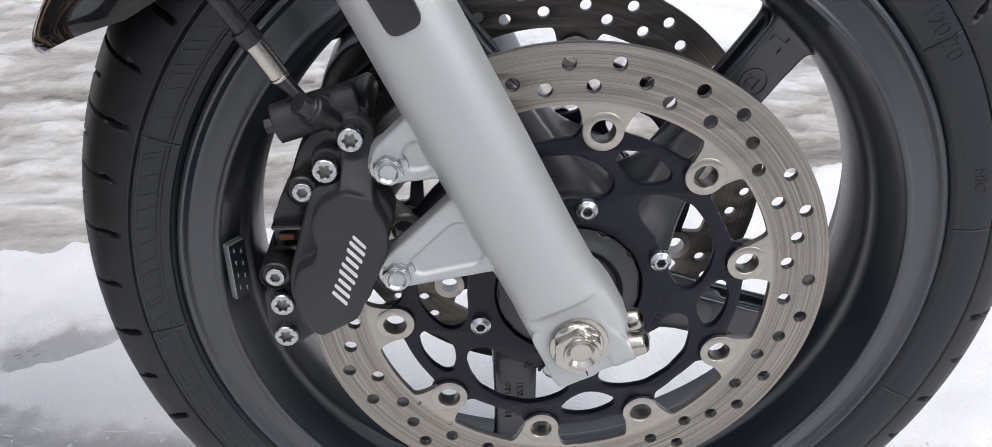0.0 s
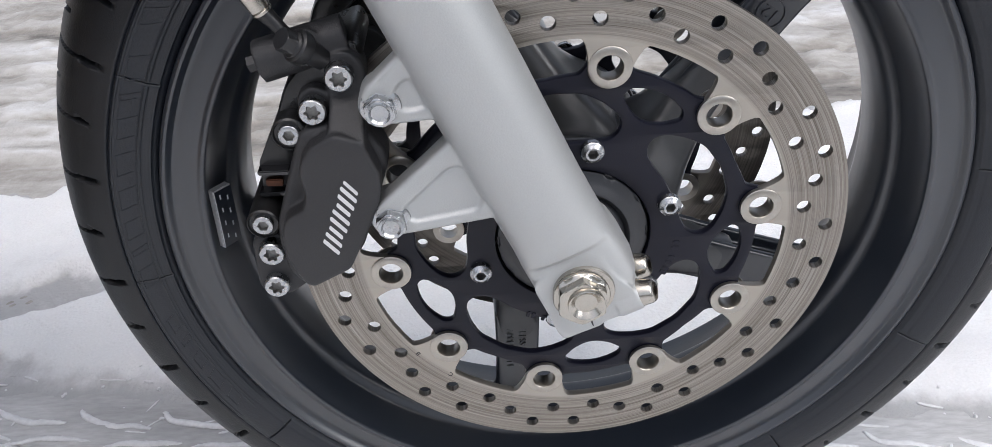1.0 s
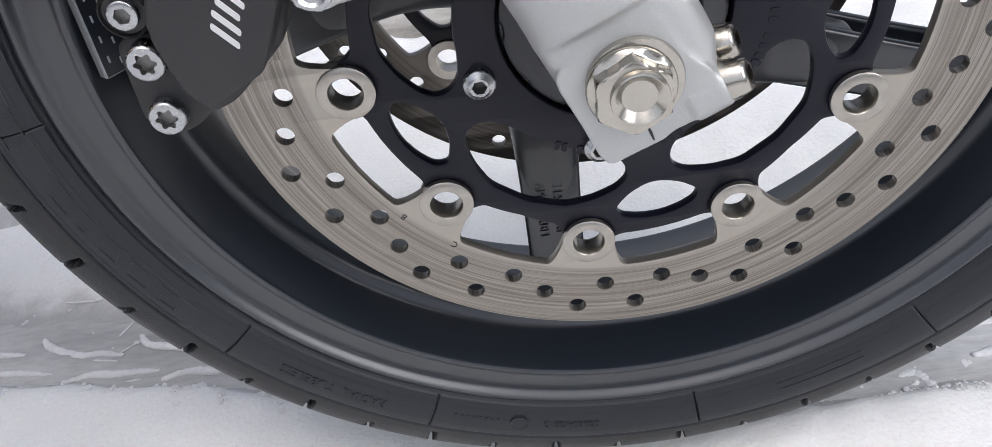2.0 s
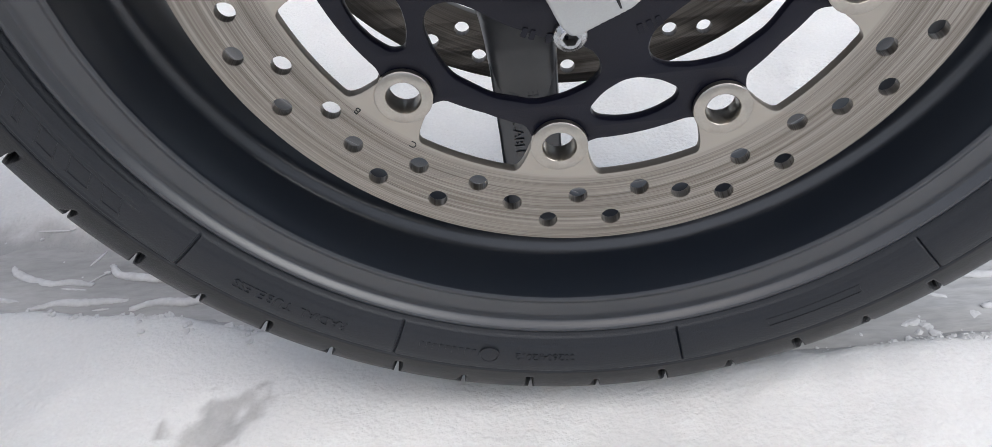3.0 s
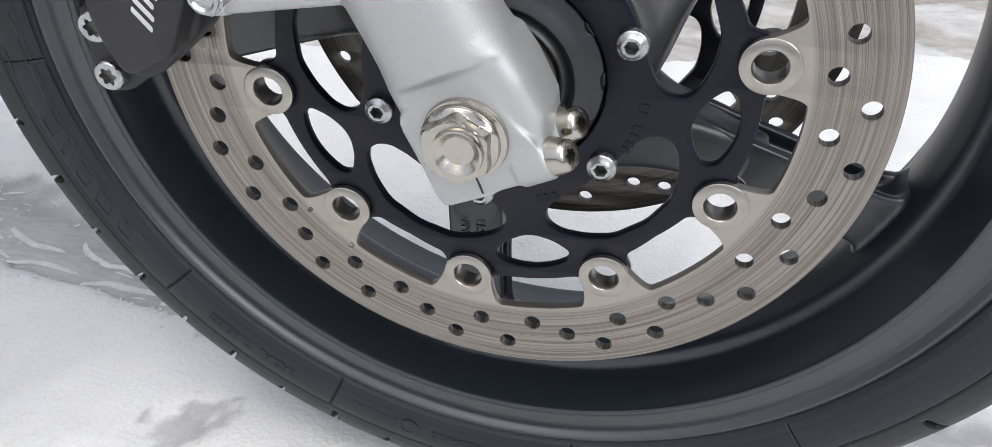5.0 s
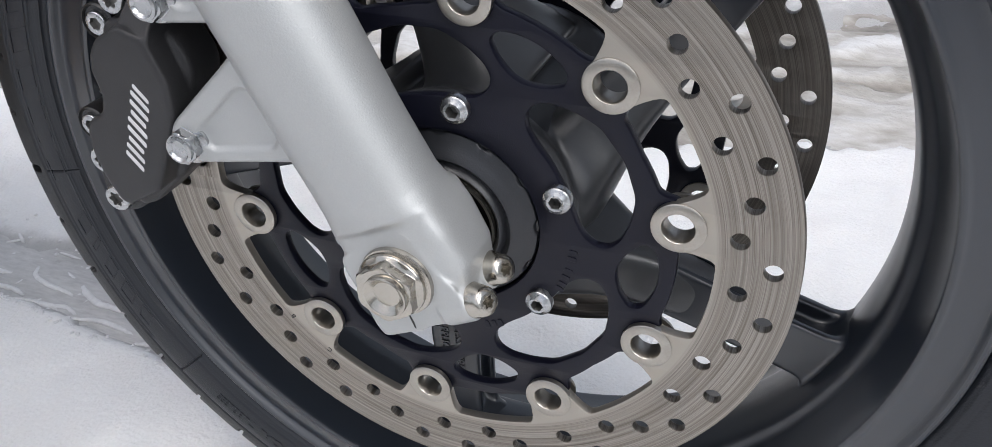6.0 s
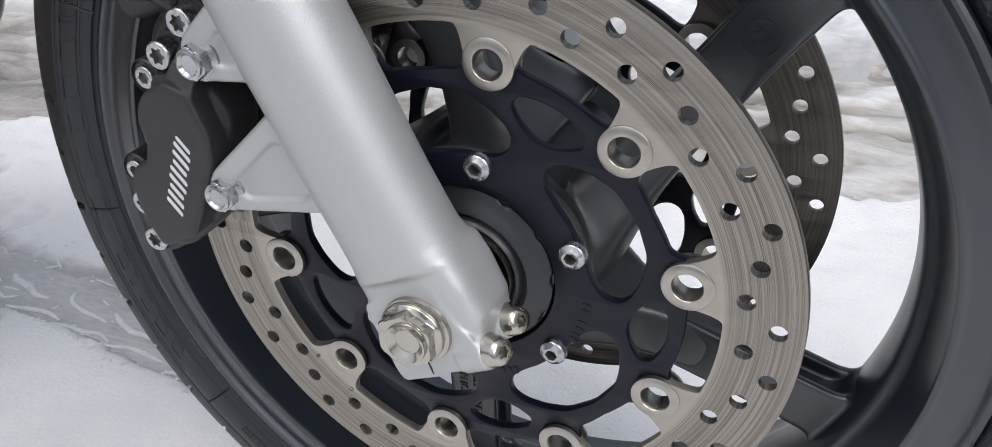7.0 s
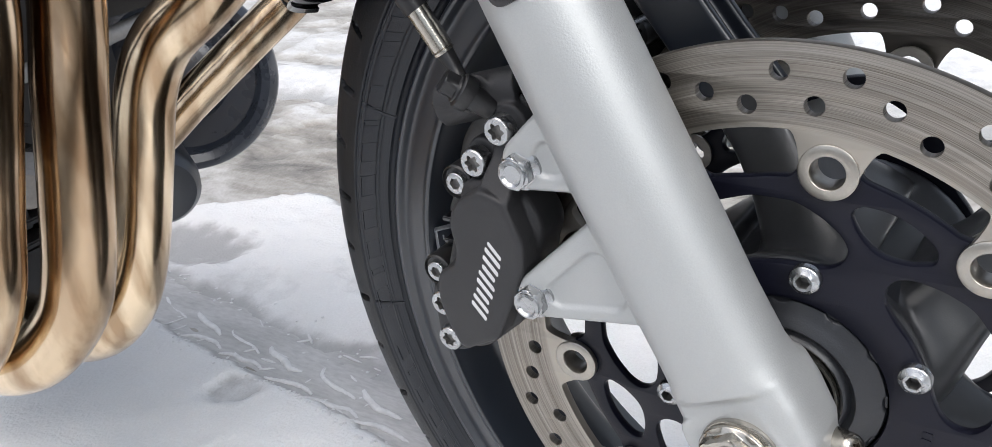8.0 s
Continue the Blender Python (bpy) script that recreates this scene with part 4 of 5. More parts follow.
# balance weight stuck inside the rim
weight = part("balance_weight", slab(-0.0190, 0.0190, -0.0026, 0.0022, -0.0062, 0.0062, 0.0006), M_WEIGHT, rim, "grey stick-on balance weight")
weight.matrix_basis = Matrix(((0.0, 0.62, 0.785, -0.1972), (0.0, 0.785, -0.62, 0.0246), (-1.0, 0.0, 0.0, 0.0105), (0, 0, 0, 1)))
face = part("weight_face", slab(-0.0183, 0.0183, 0.0020, 0.0025, -0.0054, 0.0060, 0.0), M_RIM, rim, "dark face of the balance weight", smooth=0)
face.matrix_basis = weight.matrix_basis
for i in range(4):
    for j in (-1, 1):
        mk = part("weight_mark", slab(-0.0014, 0.0014, -0.0001, 0.0003, -0.0004, 0.0004, 0), M_MARK, rim, "pale stamped mark", smooth=0)
        mk.matrix_basis = weight.matrix_basis @ Matrix.Translation((-0.0130 + 0.0086 * i + 0.0012 * j, 0.0024 * j, 0.0024))


# brake discs
BOB0 = 81.5
R_BOB = 0.105
BOB_SEAT = 0.0094


def disc_outline_inner():
    out = []
    for k in range(720):
        a = k * 0.5
        d = abs((a - BOB0 + 18) % 36 - 18)
        t = 1 - (1 - min(1.0, max(0.0, (d - 5.9) / 3.0))) ** 2.6
        r = 0.1040 + (0.1195 - 0.1040) * t
        across = R_BOB * math.sin(radians(d))
        if across < BOB_SEAT:
            r = R_BOB * math.cos(radians(d)) + math.sqrt(BOB_SEAT ** 2 - across ** 2)
        out.append(pol(r, a))
    return out


def rotor_bm(turn=0.0):
    holes = []
    for k in range(12):
        for da, r in ((0.0, 0.1298), (5.7, 0.1422), (11.3, 0.1288), (18.3, 0.1355), (25.0, 0.1430)):
            holes.append(circle(*pol(r, -94.2 + turn + 30 * k + da), 0.0039, 18))
    return grown(circle(0, 0, 0.1532, 240), [disc_outline_inner(), *holes], 0.0, 0.0048, 0.0004)


def carrier_bm():
    out = []
    for k in range(720):
        a = k * 0.5
        d = abs((a - BOB0 + 18) % 36 - 18)
        pair = (a - (BOB0 - 18)) % 72
        small = math.cos(radians(pair * 5)) > 0
        base = 0.1040 if small else 0.0978 + 0.0030 * abs(math.sin(radians((pair - 36) * 2.5)))
        t = 1 - (1 - min(1.0, max(0.0, (d - 5.7) / 3.6))) ** 2.2
        r = 0.1062 + (base - 0.1062) * t
        across = R_BOB * math.sin(radians(d))
        if across < BOB_SEAT:
            r = R_BOB * math.cos(radians(d)) - math.sqrt(BOB_SEAT ** 2 - across ** 2)
        out.append(pol(r, a))
    holes = [circle(0, 0, 0.0437, 96)]
    for k in range(5):
        c = BOB0 - 18 - 72 * k
        tri = [pol(r, c + a) for r, a in ((0.0793, -2.0), (0.0793, 2.0), (0.0830, 7.5), (0.0900, 11.3), (0.0945, 9.6), (0.0966, 5), (0.0974, 0), (0.0966, -5), (0.0945, -9.6), (0.0900, -11.3), (0.0830, -7.5))]
        holes.append(rounded(tri, 0.004, 4))
        big = [pol(r, c + 36 + a) for r, a in ((0.0602, -8), (0.0606, -18), (0.0638, -25.5), (0.0690, -28.4), (0.0745, -28.2), (0.0792, -25), (0.0842, -18.5), (0.0886, -11), (0.0898, 0), (0.0886, 11), (0.0842, 18.5), (0.0792, 25), (0.0745, 28.2), (0.0690, 28.4), (0.0638, 25.5), (0.0606, 18), (0.0602, 8))]
        holes.append(rounded(big, 0.0038, 4))
    return grown(out, holes, 0.0026, 0.0080, 0.0012)


def scalloped_ring():
    """Hub lip seen inside the carrier, with small notches."""
    pts = []
    for k in range(360):
        d = abs((k - 51.3 + 30) % 60 - 30)
        pts.append(pol(0.0428 - 0.0026 * float(smoothstep(7.5, 6.0, np.array(d))), k))
    return grown(pts, [circle(0, 0, 0.0405, 72)], 0.0054, 0.0140, 0.0007)


part("hub_lip", scalloped_ring(), M_HUB, hub)
bob_mesh = bolt_mesh = bob_cup = None
for side in (0, 1):
    same = mirrored if side else (lambda b: b)
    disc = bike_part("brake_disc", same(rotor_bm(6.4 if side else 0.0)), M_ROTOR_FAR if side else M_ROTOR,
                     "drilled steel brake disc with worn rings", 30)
    carrier = bike_part("disc_carrier", same(carrier_bm()), M_CARRIER, "black anodised disc carrier with ten arms")
    for k in range(10):
        x, z = pol(R_BOB, BOB0 - 36 * k)
        prof = [(0.0066, 0.0060), (0.0066, -0.0004), (0.0070, -0.0009), (0.0108, -0.0009), (0.0114, -0.0004), (0.0114, 0.0020), (0.0092, 0.0024), (0.0092, 0.0078), (0.0112, 0.0082), (0.0112, 0.0096), (0.0066, 0.0096)]
        if bob_mesh is None:
            ob = part("bobbin", lathe(prof, 40, closed=True), M_BOBBIN, disc, "bright steel disc bobbin", (x, 0, z))
            bob_mesh = ob.data
        else:
            ob = part("bobbin", bob_mesh, M_BOBBIN, disc, "bright steel disc bobbin", (x, 0, z))
        if side:
            ob.location = (x, 2 * MID, z)
            ob.rotation_euler = (0, 0, math.pi)
    for k in range(6):
        x, z = pol(0.0565, BOB0 - 0.2 - 60 * k)
        if bolt_mesh is None:
            ob = part("carrier_bolt", bolt_head(0.0064, 0.0040, 0.0030, 0.0036, "hex", 0.0016), M_ZINC, carrier, "zinc-plated hexagon socket bolt", (x, 0.0027, z))
            dark_socket(ob)
            bolt_mesh = ob.data
        else:
            ob = part("carrier_bolt", bolt_mesh, M_ZINC, carrier, "zinc-plated hexagon socket bolt", (x, 0.0027, z))
        if side:
            ob.location = (x, 2 * MID - 0.0027, z)
            ob.rotation_euler = (0, 0, math.pi)
    if not side:
        for a in (-6.0, -9.5, -16.0, -20.0, -24.0, -27.0, -66.0, -69.5, -73.0, -100.0, -103.0, -106.0, -112.0, -115.0):
            bar = grown(rounded([(-0.0011, -0.0020), (0.0011, -0.0020), (0.0011, 0.0020), (-0.0011, 0.0020)], 0.0006, 2), [], -0.0003, 0.0004, 0.0001)
            part("cast_mark", bent(bar, 0.0595, a, lambda r: 0.0025), M_CARRIER, carrier, "faint raised mark", smooth=0)
        for words, a in (("B", -139.5), ("C", -127.2)):
            part("stamped_letter", bent(text_mesh(words, 0.0042, 0.0001), 0.1215, a + 0.0, lambda r: -0.0001), M_CAL_DARK, disc, "stamped letter", smooth=0)

# fork legs with their caliper lugs
FORK_UP = Vector((-0.4258, 0, 0.9048))
FORK_Y = -0.029


def fork_point(s, side_x=0.0, y=FORK_Y):
    """A point s up the leg from the axle, side_x across it."""
    return Vector((FORK_UP.x * s + FORK_UP.z * side_x, y, FORK_UP.z * s - FORK_UP.x * side_x))


def pinch_head():
    """A tall tapered bolt head with a star socket."""
    head = bolt_head(0.0078, 0.0098, 0.0038, 0.0070, "torx", 0.0004)
    for v in head.verts:
        k = 1.0 - 0.22 * smoothstep(-0.002, -0.0098, v.co.y)
        v.co.x, v.co.z = v.co.x * k, v.co.z * k
    return head


def web(outline, pocket, y0, y1):
    """A cast lug: thick soft rim round a shallow pocket."""
    shape = rounded(outline, 0.004, 4)
    return joined(grown(shape, [rounded(pocket, 0.0032, 4)], y0, y1, 0.0022), grown(shape, [], y0 + 0.0026, y1 - 0.0005, 0.0010))


def leg_loft():
    """The leg's casting: round above, widening to a flat-faced block at the axle."""
    key = [(-0.0268, 0.0205, 0.0195, -0.0420, -0.0100, 4.0), (-0.0255, 0.0228, 0.0212, -0.0448, -0.0080, 5.0), (-0.0180, 0.0236, 0.0232, -0.0456, -0.0065, 5.0), (-0.0120, 0.0240, 0.0262, -0.0457, -0.0060, 4.6), (-0.0050, 0.0242, 0.0290, -0.0458, -0.0055, 4.2),
           (0.0120, 0.0244, 0.0284, -0.0462, -0.0050, 4.4), (0.0230, 0.0245, 0.0268, -0.0464, -0.0048, 4.0), (0.0262, 0.0246, 0.0264, -0.0506, -0.0045, 2.6), (0.0330, 0.0246, 0.0260, -0.0516, -0.0044, 2.2), (0.0450, 0.0248, 0.0256, -0.0520, -0.0042, 2.1), (0.0600, 0.0250, 0.0252, -0.0530, -0.0040, 2.02), (0.1200, 0.0252, 0.0252, -0.0542, -0.0038, 2.0),
           (0.1800, 0.0245, 0.0245, -0.0535, -0.0045, 2.0), (0.2200, 0.0240, 0.0240, -0.0530, -0.0050, 2.0), (0.4200, 0.0240, 0.0240, -0.0530, -0.0050, 2.0)]
    k = np.array(key)
    rows, n = [], 72
    bm = bmesh.new()
    for s in [-0.0268, -0.0255, -0.0230, -0.0200, -0.0180, -0.0150, -0.0120, -0.0085, *np.arange(-0.005, 0.04, 0.00125), *np.arange(0.04, 0.13, 0.006), 0.14, 0.16, 0.18, 0.20, 0.22, 0.30, 0.42]:
        left, right, front, back, power = (float(np.interp(s, k[:, 0], k[:, c])) for c in range(1, 6))
        row = []
        for i in range(n):
            c, d = math.cos(2 * math.pi * i / n), math.sin(2 * math.pi * i / n)
            u = math.copysign(abs(c) ** (2 / power), c) * (right if c > 0 else left)
            v = (front + back) / 2 + math.copysign(abs(d) ** (2 / power), d) * (back - front) / 2
            row.append(bm.verts.new(fork_point(s, u, v)))
        rows.append(row)
    for a, b in zip(rows, rows[1:]):
        for i in range(n):
            j = (i + 1) % n
            bm.faces.new((a[i], b[i], b[j], a[j]))
    bm.faces.new(rows[0])
    bm.faces.new(rows[-1])
    bmesh.ops.recalc_face_normals(bm, faces=bm.faces)
    return bm


FORK_FACE = [(-0.0258, 0.0050), (-0.0060, 0.0205), (0.0020, 0.0250), (0.0075, 0.0222), (0.0125, 0.0135), (0.0180, 0.0062), (0.0250, 0.0010), (0.0298, -0.0110), (0.0290, -0.0142), (0.0125, -0.0212), (0.0105, -0.0240), (-0.0020, -0.0296), (-0.0090, -0.0328), (-0.0128, -0.0285), (-0.0183, -0.0150), (-0.0252, 0.0000)]
LUG_UPPER = [(-0.1060, 0.1070), (-0.1035, 0.1150), (-0.0880, 0.1300), (-0.0760, 0.1400), (-0.0560, 0.1330), (-0.0450, 0.1010), (-0.0730, 0.0985), (-0.0930, 0.0965), (-0.1010, 0.0970)]
LUG_LOWER = [(-0.1065, 0.0450), (-0.1025, 0.0525), (-0.0740, 0.0795), (-0.0600, 0.0930), (-0.0400, 0.0880), (-0.0280, 0.0460), (-0.0480, 0.0425), (-0.0890, 0.0355), (-0.1000, 0.0345)]
PINCH = ((-0.0205, -0.0175, 0.0248), (-0.0395, -0.0200, 0.0232))


def leg_casting():
    """Leg, axle clamp, pinch bosses and caliper lugs, cast in one."""
    bodies = [leg_loft(), grown(rounded(FORK_FACE, 0.0022, 4), [], -0.0464, -0.0300, 0.0006),
              web(LUG_UPPER, [(-0.0900, 0.1120), (-0.0850, 0.1190), (-0.0780, 0.1190), (-0.0700, 0.1080), (-0.0780, 0.1050), (-0.0860, 0.1040)], -0.0408, -0.0270),
              web(LUG_LOWER, [(-0.0900, 0.0500), (-0.0660, 0.0730), (-0.0590, 0.0725), (-0.0500, 0.0560), (-0.0530, 0.0490), (-0.0850, 0.0430)], -0.0408, -0.0270)]
    for y, s, out in PINCH:
        bodies.append(turned(lathe([(0.0, 0.012), (0.0088, 0.012), (0.0086, -0.0005), (0.0078, -0.0014), (0.0, -0.0014)], 28), (FORK_UP.z, 0, -FORK_UP.x), fork_point(s, out, y)))
    for x, z in ((-0.0960, 0.1060), (-0.0960, 0.0440)):
        boss = lathe([(0.0, -0.0387), (0.0098, -0.0387), (0.0106, -0.0377), (0.0106, -0.0200), (0.0, -0.0200)], 40)
        boss.transform(Matrix.Translation((x, 0, z)))
        bodies.append(boss)
    return blended(joined(*bodies), 0.0009, 2)


for side in (0, 1):
    same = mirrored if side else (lambda b: b)
    leg = bike_part("fork_leg", same(leg_casting()), M_SILVER, "silver painted fork leg with fine orange-peel texture", smooth=80)
    split = grown([(0.0056, -0.0238), (0.0063, -0.0238), (0.0054, -0.0205), (0.0036, -0.0165), (0.0030, -0.0168), (0.0044, -0.0208)], [], -0.0466, -0.0420, 0.0001)
    part("clamp_split", same(split), M_CAL_DARK, leg, "dark split line", smooth=0)
    for y, s, out in PINCH:
        b = turned(pinch_head(), (FORK_UP.z, -0.38, -FORK_UP.x), fork_point(s, out, y))
        part("pinch_bolt", same(b), M_STEEL, leg, "stainless pinch bolt with a star socket")
    if side == 0:
        washer = lathe([(0.0100, -0.0455), (0.0160, -0.0455), (0.0163, -0.0472), (0.0158, -0.0486), (0.0110, -0.0488)], 56)
        part("axle_washer", washer, M_STEEL, leg, "bright steel washer")
        nut = hex_nut(0.0150, 0.0139, 0.0022, 0.0078)
        nut.transform(Matrix.Translation((-0.0015, -0.0488, -0.001)) @ Matrix.Rotation(radians(30), 4, "Y"))
        part("axle_nut", nut, M_STEEL, leg, "bright steel flange axle nut")
        part("axle_end", lathe([(0.0096, -0.0530), (0.0096, -0.0582), (0.0094, -0.0590), (0.0088, -0.0593), (0.0080, -0.0588), (0.0026, -0.0535), (0.0012, -0.0520), (0.0, -0.0515)], 48), M_STEEL, leg, "turned axle end with a centre dimple")
    for x, z in ((-0.0960, 0.1060), (-0.0960, 0.0440)):
        head = joined(hex_nut(0.0098, 0.0078, 0.0022, 0.0075, 36), lathe([(0.0062, -0.0070), (0.0062, -0.0088), (0.0050, -0.0092), (0.0040, -0.0080), (0.0, -0.0078)], 32))
        head.transform(Matrix.Translation((x, -0.0382, z)) @ Matrix.Rotation(radians(20), 4, "Y"))
        part("caliper_bolt", same(head), M_ZINC, leg, "zinc-plated flange bolt")
    # black fender stay in the slot near the top of the leg
    stay = grown(rounded([(-0.0085, 0.0), (0.0085, 0.0), (0.0110, 0.100), (-0.0110, 0.100)], 0.006, 5), [], -0.0012, 0.0060, 0.001)
    place = fork_point(0.196, 0.002, FORK_Y - 0.0245)
    stay.transform(Matrix.Translation(place) @ Matrix.Rotation(math.atan2(FORK_UP.x, FORK_UP.z), 4, "Y"))
    part("fender_stay", same(stay), M_BLACK, leg, "black fender stay")

# brake calipers
FACE = [(-0.1190, 0.0930), (-0.1315, 0.0862), (-0.1365, 0.0790), (-0.1382, 0.0719), (-0.1360, 0.0610), (-0.1388, 0.0520), (-0.1478, 0.0470), (-0.1508, 0.0400), (-0.1510, 0.0300), (-0.1482, 0.0180), (-0.1425, 0.0068),
        (-0.1385, 0.0055), (-0.1189, 0.0160), (-0.1088, 0.0370), (-0.1003, 0.0560), (-0.0992, 0.0700), (-0.1062, 0.0890)]
FLANK = [(-0.1375, 0.0888), (-0.1424, 0.0752), (-0.1498, 0.0533), (-0.1550, 0.0380), (-0.1560, 0.0250), (-0.1528, 0.0056), (-0.1444, -0.0038), (-0.1350, 0.0000), (-0.1130, 0.0200), (-0.1028, 0.0500), (-0.0961, 0.0688), (-0.0969, 0.0766), (-0.1047, 0.0892), (-0.1200, 0.0940)]
ARM = [(-0.1245, 0.0800), (-0.1235, 0.0860), (-0.1225, 0.0920), (-0.1215, 0.0980), (-0.1215, 0.1040), (-0.1235, 0.1170), (-0.1190, 0.1255), (-0.1090, 0.1255), (-0.1030, 0.1180), (-0.1045, 0.1040), (-0.1050, 0.0980), (-0.1050, 0.0920), (-0.1050, 0.0860), (-0.1040, 0.0800)]
TOES = [(-0.1720, 0.0240), (-0.1725, -0.0080), (-0.1650, -0.0150), (-0.1550, -0.0125), (-0.1400, -0.0010), (-0.1450, 0.0200), (-0.1550, 0.0280)]


def caliper_casting():
    """Outer half: piston housing, the arm that slopes up to the joint bolts, the toe and the fluid union."""
    arm = grown(rounded(ARM, 0.004, 3), [], -0.0300, -0.0060, 0.0010)
    for v in arm.verts:
        if v.co.y < -0.0150:
            v.co.y += 0.0300 + float(np.interp(v.co.z, (0.084, 0.090, 0.098, 0.1050, 0.108), (-0.0413, -0.0390, -0.0300, -0.0220, -0.0205)))
    boss = lathe([(0.0, -0.0210), (0.0080, -0.0210), (0.0086, -0.0195), (0.0092, 0.0100), (0.0, 0.0100)], 32)
    boss.transform(Matrix.Translation((-0.1290, 0, 0.1000)))
    union = [tube([(-0.1530, -0.0110, 0.1188), (-0.1525, -0.0110, 0.1189), (-0.1340, -0.0100, 0.1240), (-0.1120, -0.0070, 0.1290)], 0.0105, 28, 4),
             tube([(-0.1360, -0.0060, 0.1180), (-0.1320, -0.0120, 0.1250), (-0.1300, -0.0205, 0.1285)], 0.0088, 20, 4)]
    return blended(joined(grown(rounded(FACE, 0.0024, 3), [], -0.0412, -0.0070, 0.0016), grown(rounded(FLANK, 0.004, 3), [], -0.0290, -0.0070, 0.0030), arm, grown(rounded(TOES, 0.005, 4), [], -0.0215, -0.0040, 0.0015), boss, *union), 0.0009, 2)


for side in (0, 1):
    same = mirrored if side else (lambda b: b)
    cal = bike_part("brake_caliper", same(caliper_casting()), M_CALIPER, "dark grey four-piston brake caliper", smooth=60)
    inner = [(x * 1.02, z) for x, z in FLANK]
    part("inner_half", same(joined(grown(rounded(inner, 0.006, 4), [], 0.0120, 0.0380, 0.004), grown(rounded(TOES, 0.005, 4), [], -0.0040, 0.0300, 0.002),
                                   grown(rounded([(-0.146, 0.075), (-0.150, 0.090), (-0.144, 0.106), (-0.132, 0.120), (-0.108, 0.130), (-0.104, 0.118), (-0.120, 0.106), (-0.132, 0.094)], 0.005, 4), [], -0.0150, 0.0360, 0.003))), M_CAL_DARK, cal, "dark inner half of the caliper")
    for x, y, z, r in ((-0.1425, -0.0240, 0.0865, 0.0086), (-0.1630, -0.0240, 0.0355, 0.0086)):
        b = lathe([(0.0, y - 0.0005), (0.0072, y - 0.0005), (0.0078, y - 0.0018), (r, y - 0.0010), (r, y + 0.0500), (0.0, y + 0.0500)], 36)
        b.transform(Matrix.Translation((x, 0, z)))
        part("pin_boss", same(b), M_CAL_DARK, cal, "dark pin boss")
        h = bolt_head(0.0053, 0.0026, 0.0030, 0.0022, "hex", 0.0)
        h.transform(Matrix.Translation((x, y - 0.0004, z)))
        dark_socket(part("pad_pin", same(h), M_ZINC, cal, "bright pad pin with a hexagon socket"))
    for x, y, z in ((-0.1155, -0.0205, 0.1150), (-0.1295, -0.0220, 0.0990), (-0.1610, -0.0220, 0.0185), (-0.1622, -0.0195, -0.0045)):
        h = bolt_head(0.0068, 0.0068, 0.0042, 0.0026, "torx", 0.0)
        h.transform(Matrix.Translation((x, y, z)))
        dark_socket(part("star_bolt", same(h), M_ZINC, cal, "zinc-plated star socket bolt"))
    pads = joined(grown(rounded([(-0.1640, 0.0400), (-0.1640, 0.0620), (-0.1560, 0.0780), (-0.1450, 0.0760), (-0.1460, 0.0480)], 0.002, 2), [], -0.0080, -0.0030, 0.0005),
                  grown(rounded([(-0.1640, 0.0400), (-0.1640, 0.0620), (-0.1560, 0.0780), (-0.1450, 0.0760), (-0.1460, 0.0480)], 0.002, 2), [], 0.0080, 0.0130, 0.0005))
    part("brake_pad", same(pads), M_CAL_DARK, cal, "dark brake pad backing")
    part("pad_clip", same(joined(slab(-0.1650, -0.1500, 0.0455, 0.0480, -0.0150, 0.0180, 0.0006), slab(-0.1640, -0.1480, 0.0580, 0.0605, -0.0150, 0.0180, 0.0006))), M_GLOSS, cal, "shiny black pad clips")
    part("pad_spring", same(slab(-0.1610, -0.1525, 0.0505, 0.0545, -0.0130, -0.0090, 0.0005)), M_COPPER, cal, "copper-coloured pad edge")
    part("bleed_screw", same(tube([(-0.1590, -0.0110, 0.1172), (-0.1520, -0.0110, 0.1190)], 0.0042, 6, 2)), M_BLACK, cal, "black hexagon bleed screw")
    banjo_dir = (-0.60, -0.50, 0.62)
    banjo = joined(turned(lathe([(0.0, 0.010), (0.0056, 0.010), (0.0056, -0.001), (0.0076, -0.001), (0.0080, -0.0022), (0.0080, -0.0066), (0.0072, -0.0074), (0.0050, -0.0076), (0.0, -0.0076)], 32), banjo_dir, (-0.1292, -0.0222, 0.1278)),
                   turned(hex_nut(0.0066, 0.0058, 0.0012, 0.0075, 30), banjo_dir, (-0.1338, -0.0260, 0.1325)))
    part("banjo_bolt", same(banjo), M_BLACK, cal, "black banjo bolt")
    if side == 0:
        # maker's name as plain slanted bars
        up = Vector((0.0140, 0.0, 0.0360)).normalized()
        across = Vector((up.z, 0, -up.x))
        for s0, w, half in ((-0.0190, 0.0023, 0.0048), (-0.0140, 0.0023, 0.0048), (-0.0090, 0.0023, 0.0040), (-0.0038, 0.0023, 0.0050), (0.0012, 0.0023, 0.0050), (0.0062, 0.0023, 0.0040), (0.0112, 0.0023, 0.0048), (0.0162, 0.0023, 0.0048), (0.0205, 0.0020, 0.0042)):
            pts = []
            for a, b in ((-w / 2, -half), (w / 2, -half), (w / 2, half), (-w / 2, half)):
                q = Vector((-0.1208, 0, 0.0470)) + up * (s0 * 0.92 + a - b * 0.55) + across * b
                pts.append((q.x, q.z))
            part("maker_mark", grown(rounded(pts, 0.0009, 3), [], -0.0414, -0.0400, 0.0001), M_LOGO, cal, "plain silver bar", smooth=0)

